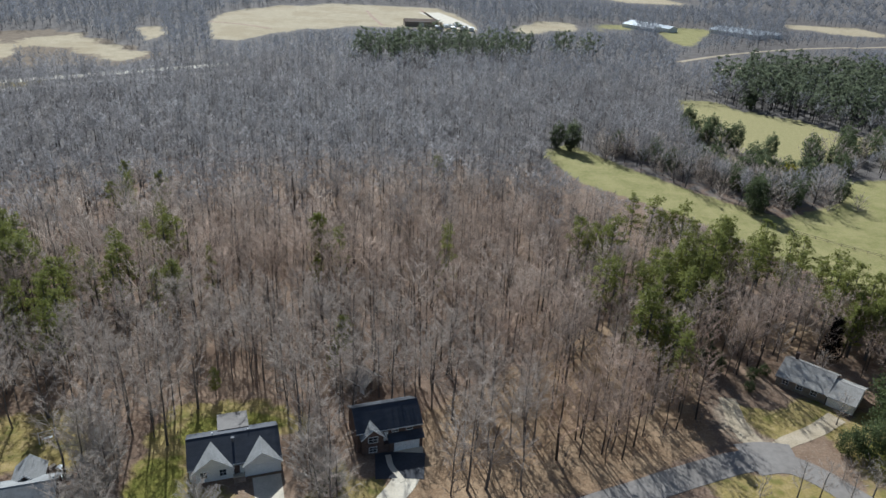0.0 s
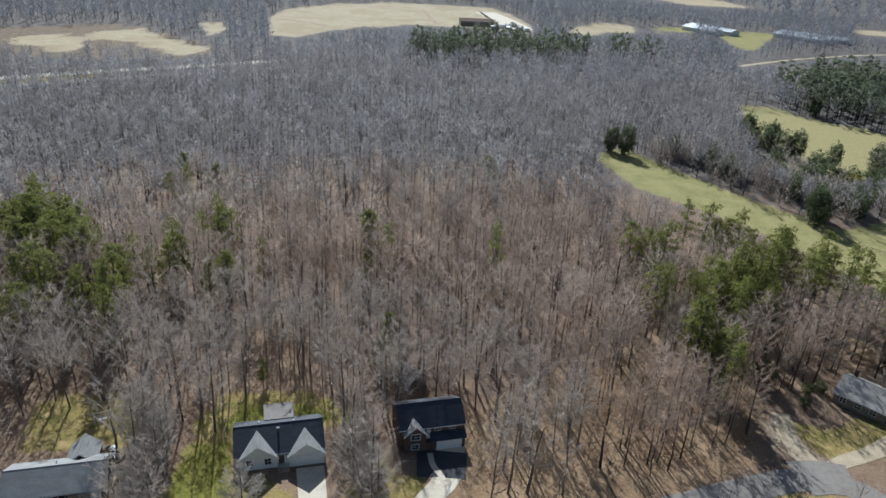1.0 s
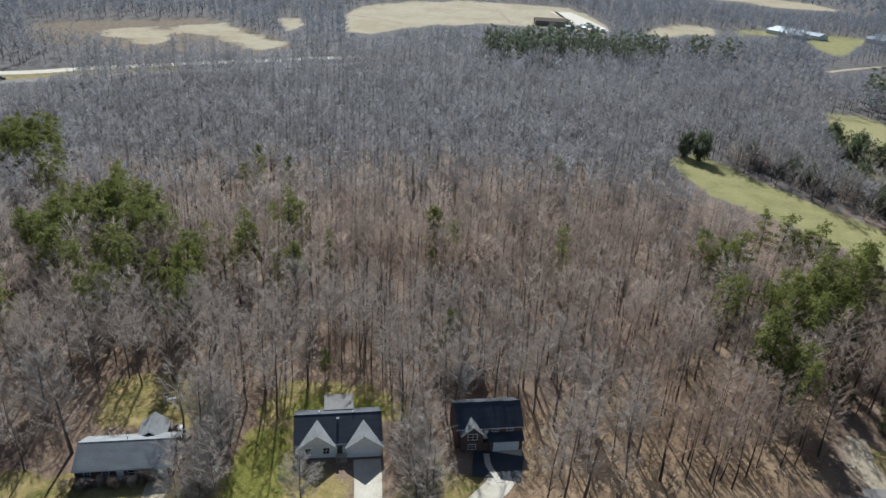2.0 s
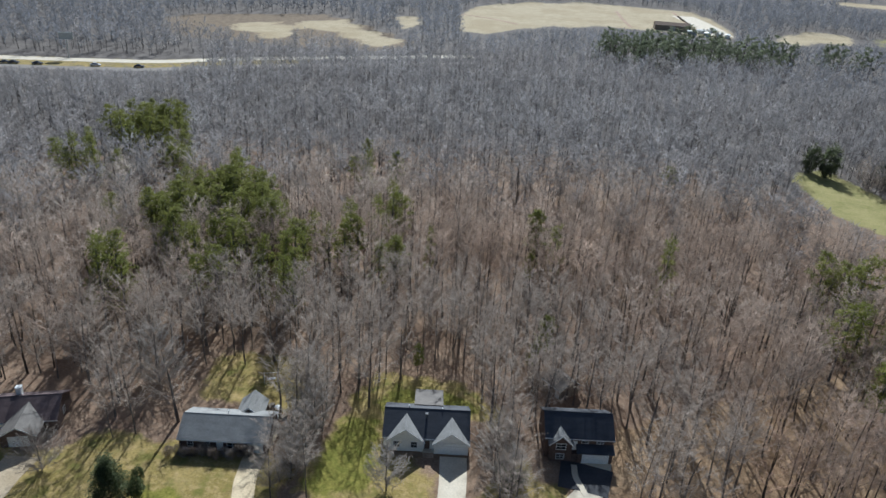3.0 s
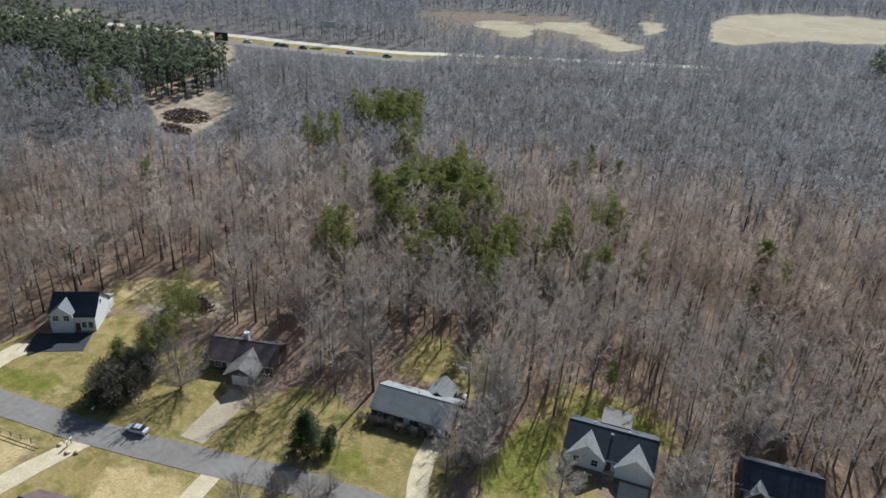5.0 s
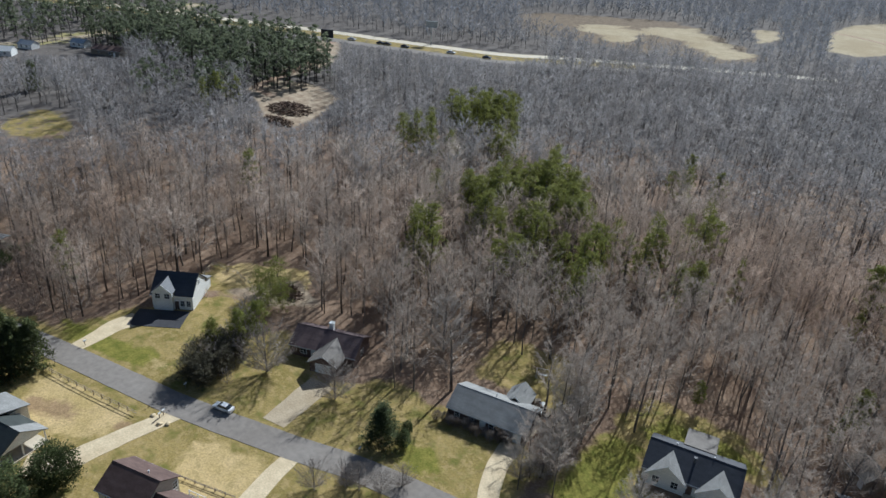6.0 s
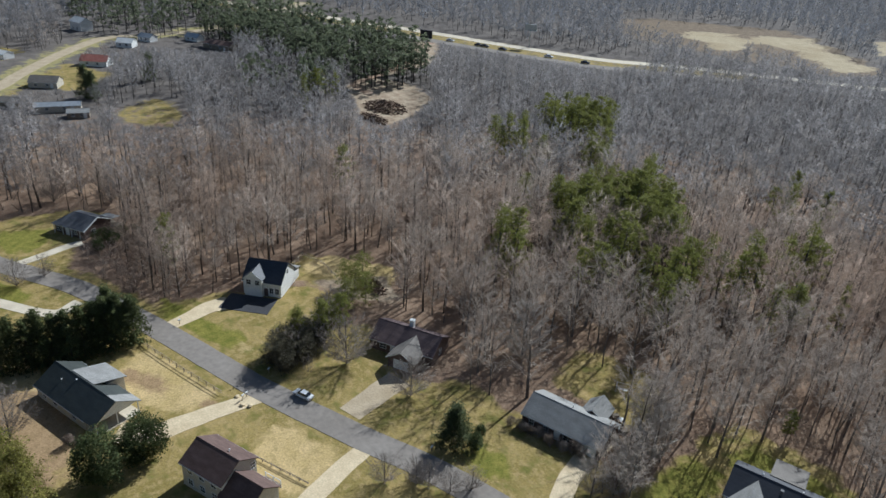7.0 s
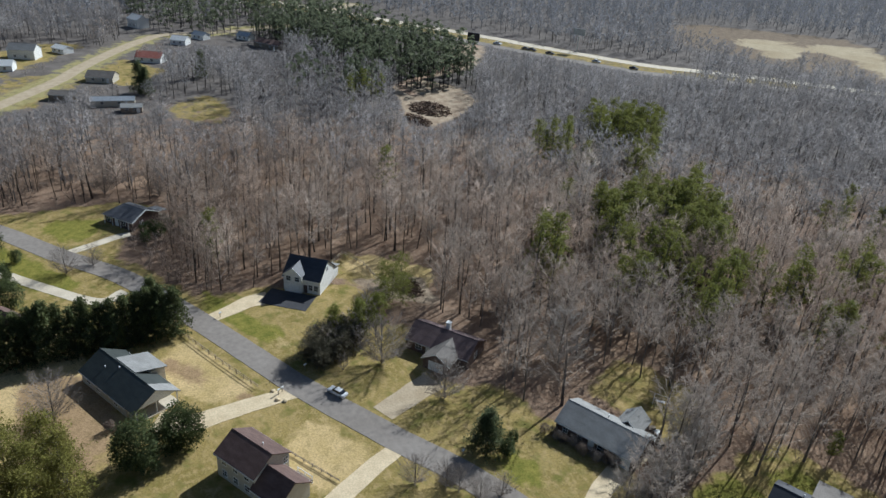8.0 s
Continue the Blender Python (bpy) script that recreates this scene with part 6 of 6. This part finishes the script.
for _h in FAR_HOUSES:
    small_house(*_h)


def farm_shed(x, y, ang, w, d, h, label, roof=None):
    s = thing("farm_building", pose(x, y, 0, 0, 0, ang), label, "farm building", "far farm buildings")
    gable_block(s, -w / 2, w / 2, -d / 2, d / 2, h, h + d * 0.16, M_WOOD if roof == M_LOG else M_WHITE, roof or M_METAL, over=0.5)
    door_on(s, 0, -d / 2, 0, 5, h * 0.8, "-y", M_METAL, name="barn_door")
    return s


farm_shed(240, 838, -56, 62, 14, 4, "long poultry house with a pale metal roof")
farm_shed(226, 828, -56, 46, 12, 4, "long poultry house with a pale metal roof")
farm_shed(345, 824, -48, 74, 14, 4, "long poultry house with a pale metal roof")
farm_shed(327, 808, -48, 60, 13, 4, "long poultry house with a pale metal roof")
farm_shed(-20, 764, 10, 34, 14, 5, "dark weathered barn at the edge of the straw field", M_LOG)
for _i, (_x, _y) in enumerate(((0, 745), (8, 760), (18, 772), (25, 750), (32, 742), (14, 742))):
    farm_shed(_x, _y, 20 * _i, 9, 4, 3, "pale trailer parked at the edge of the straw field", M_WHITE)


def brush_pile(x, y, rx, ry, height, count, sd, label):
    r = np.random.default_rng(sd)
    tris = []
    for _ in range(count):
        a, d = r.uniform(0, 6.28), r.uniform(0, 1) ** 0.6
        c = np.array([x + rx * d * cos(a), y + ry * d * sin(a), max(0.1, height * (1 - d) + r.normal(0, 0.3))])
        e = unit(np.array([r.normal(), r.normal(), 0.25 * r.normal()])) * r.uniform(1.2, 3.2)
        tris += ring_tube(c - e / 2, c + e / 2, r.uniform(0.1, 0.3), r.uniform(0.05, 0.15), 3)
    ob = new("brush_pile", tri_mesh("brush_pile", np.array(tris), M_LOG))
    tagged(ob, label, "brush pile", kind="stuff")


brush_pile(-267, 174, 12, 9, 2.6, 600, 11, "heap of cut logs and brush on cleared earth")
brush_pile(-254, 160, 9, 4, 1.6, 260, 12, "low heap of cut brush on cleared earth")
brush_pile(-132, 84.5, 4.2, 2.0, 1.2, 150, 13, "dark heap of brush in a back yard")
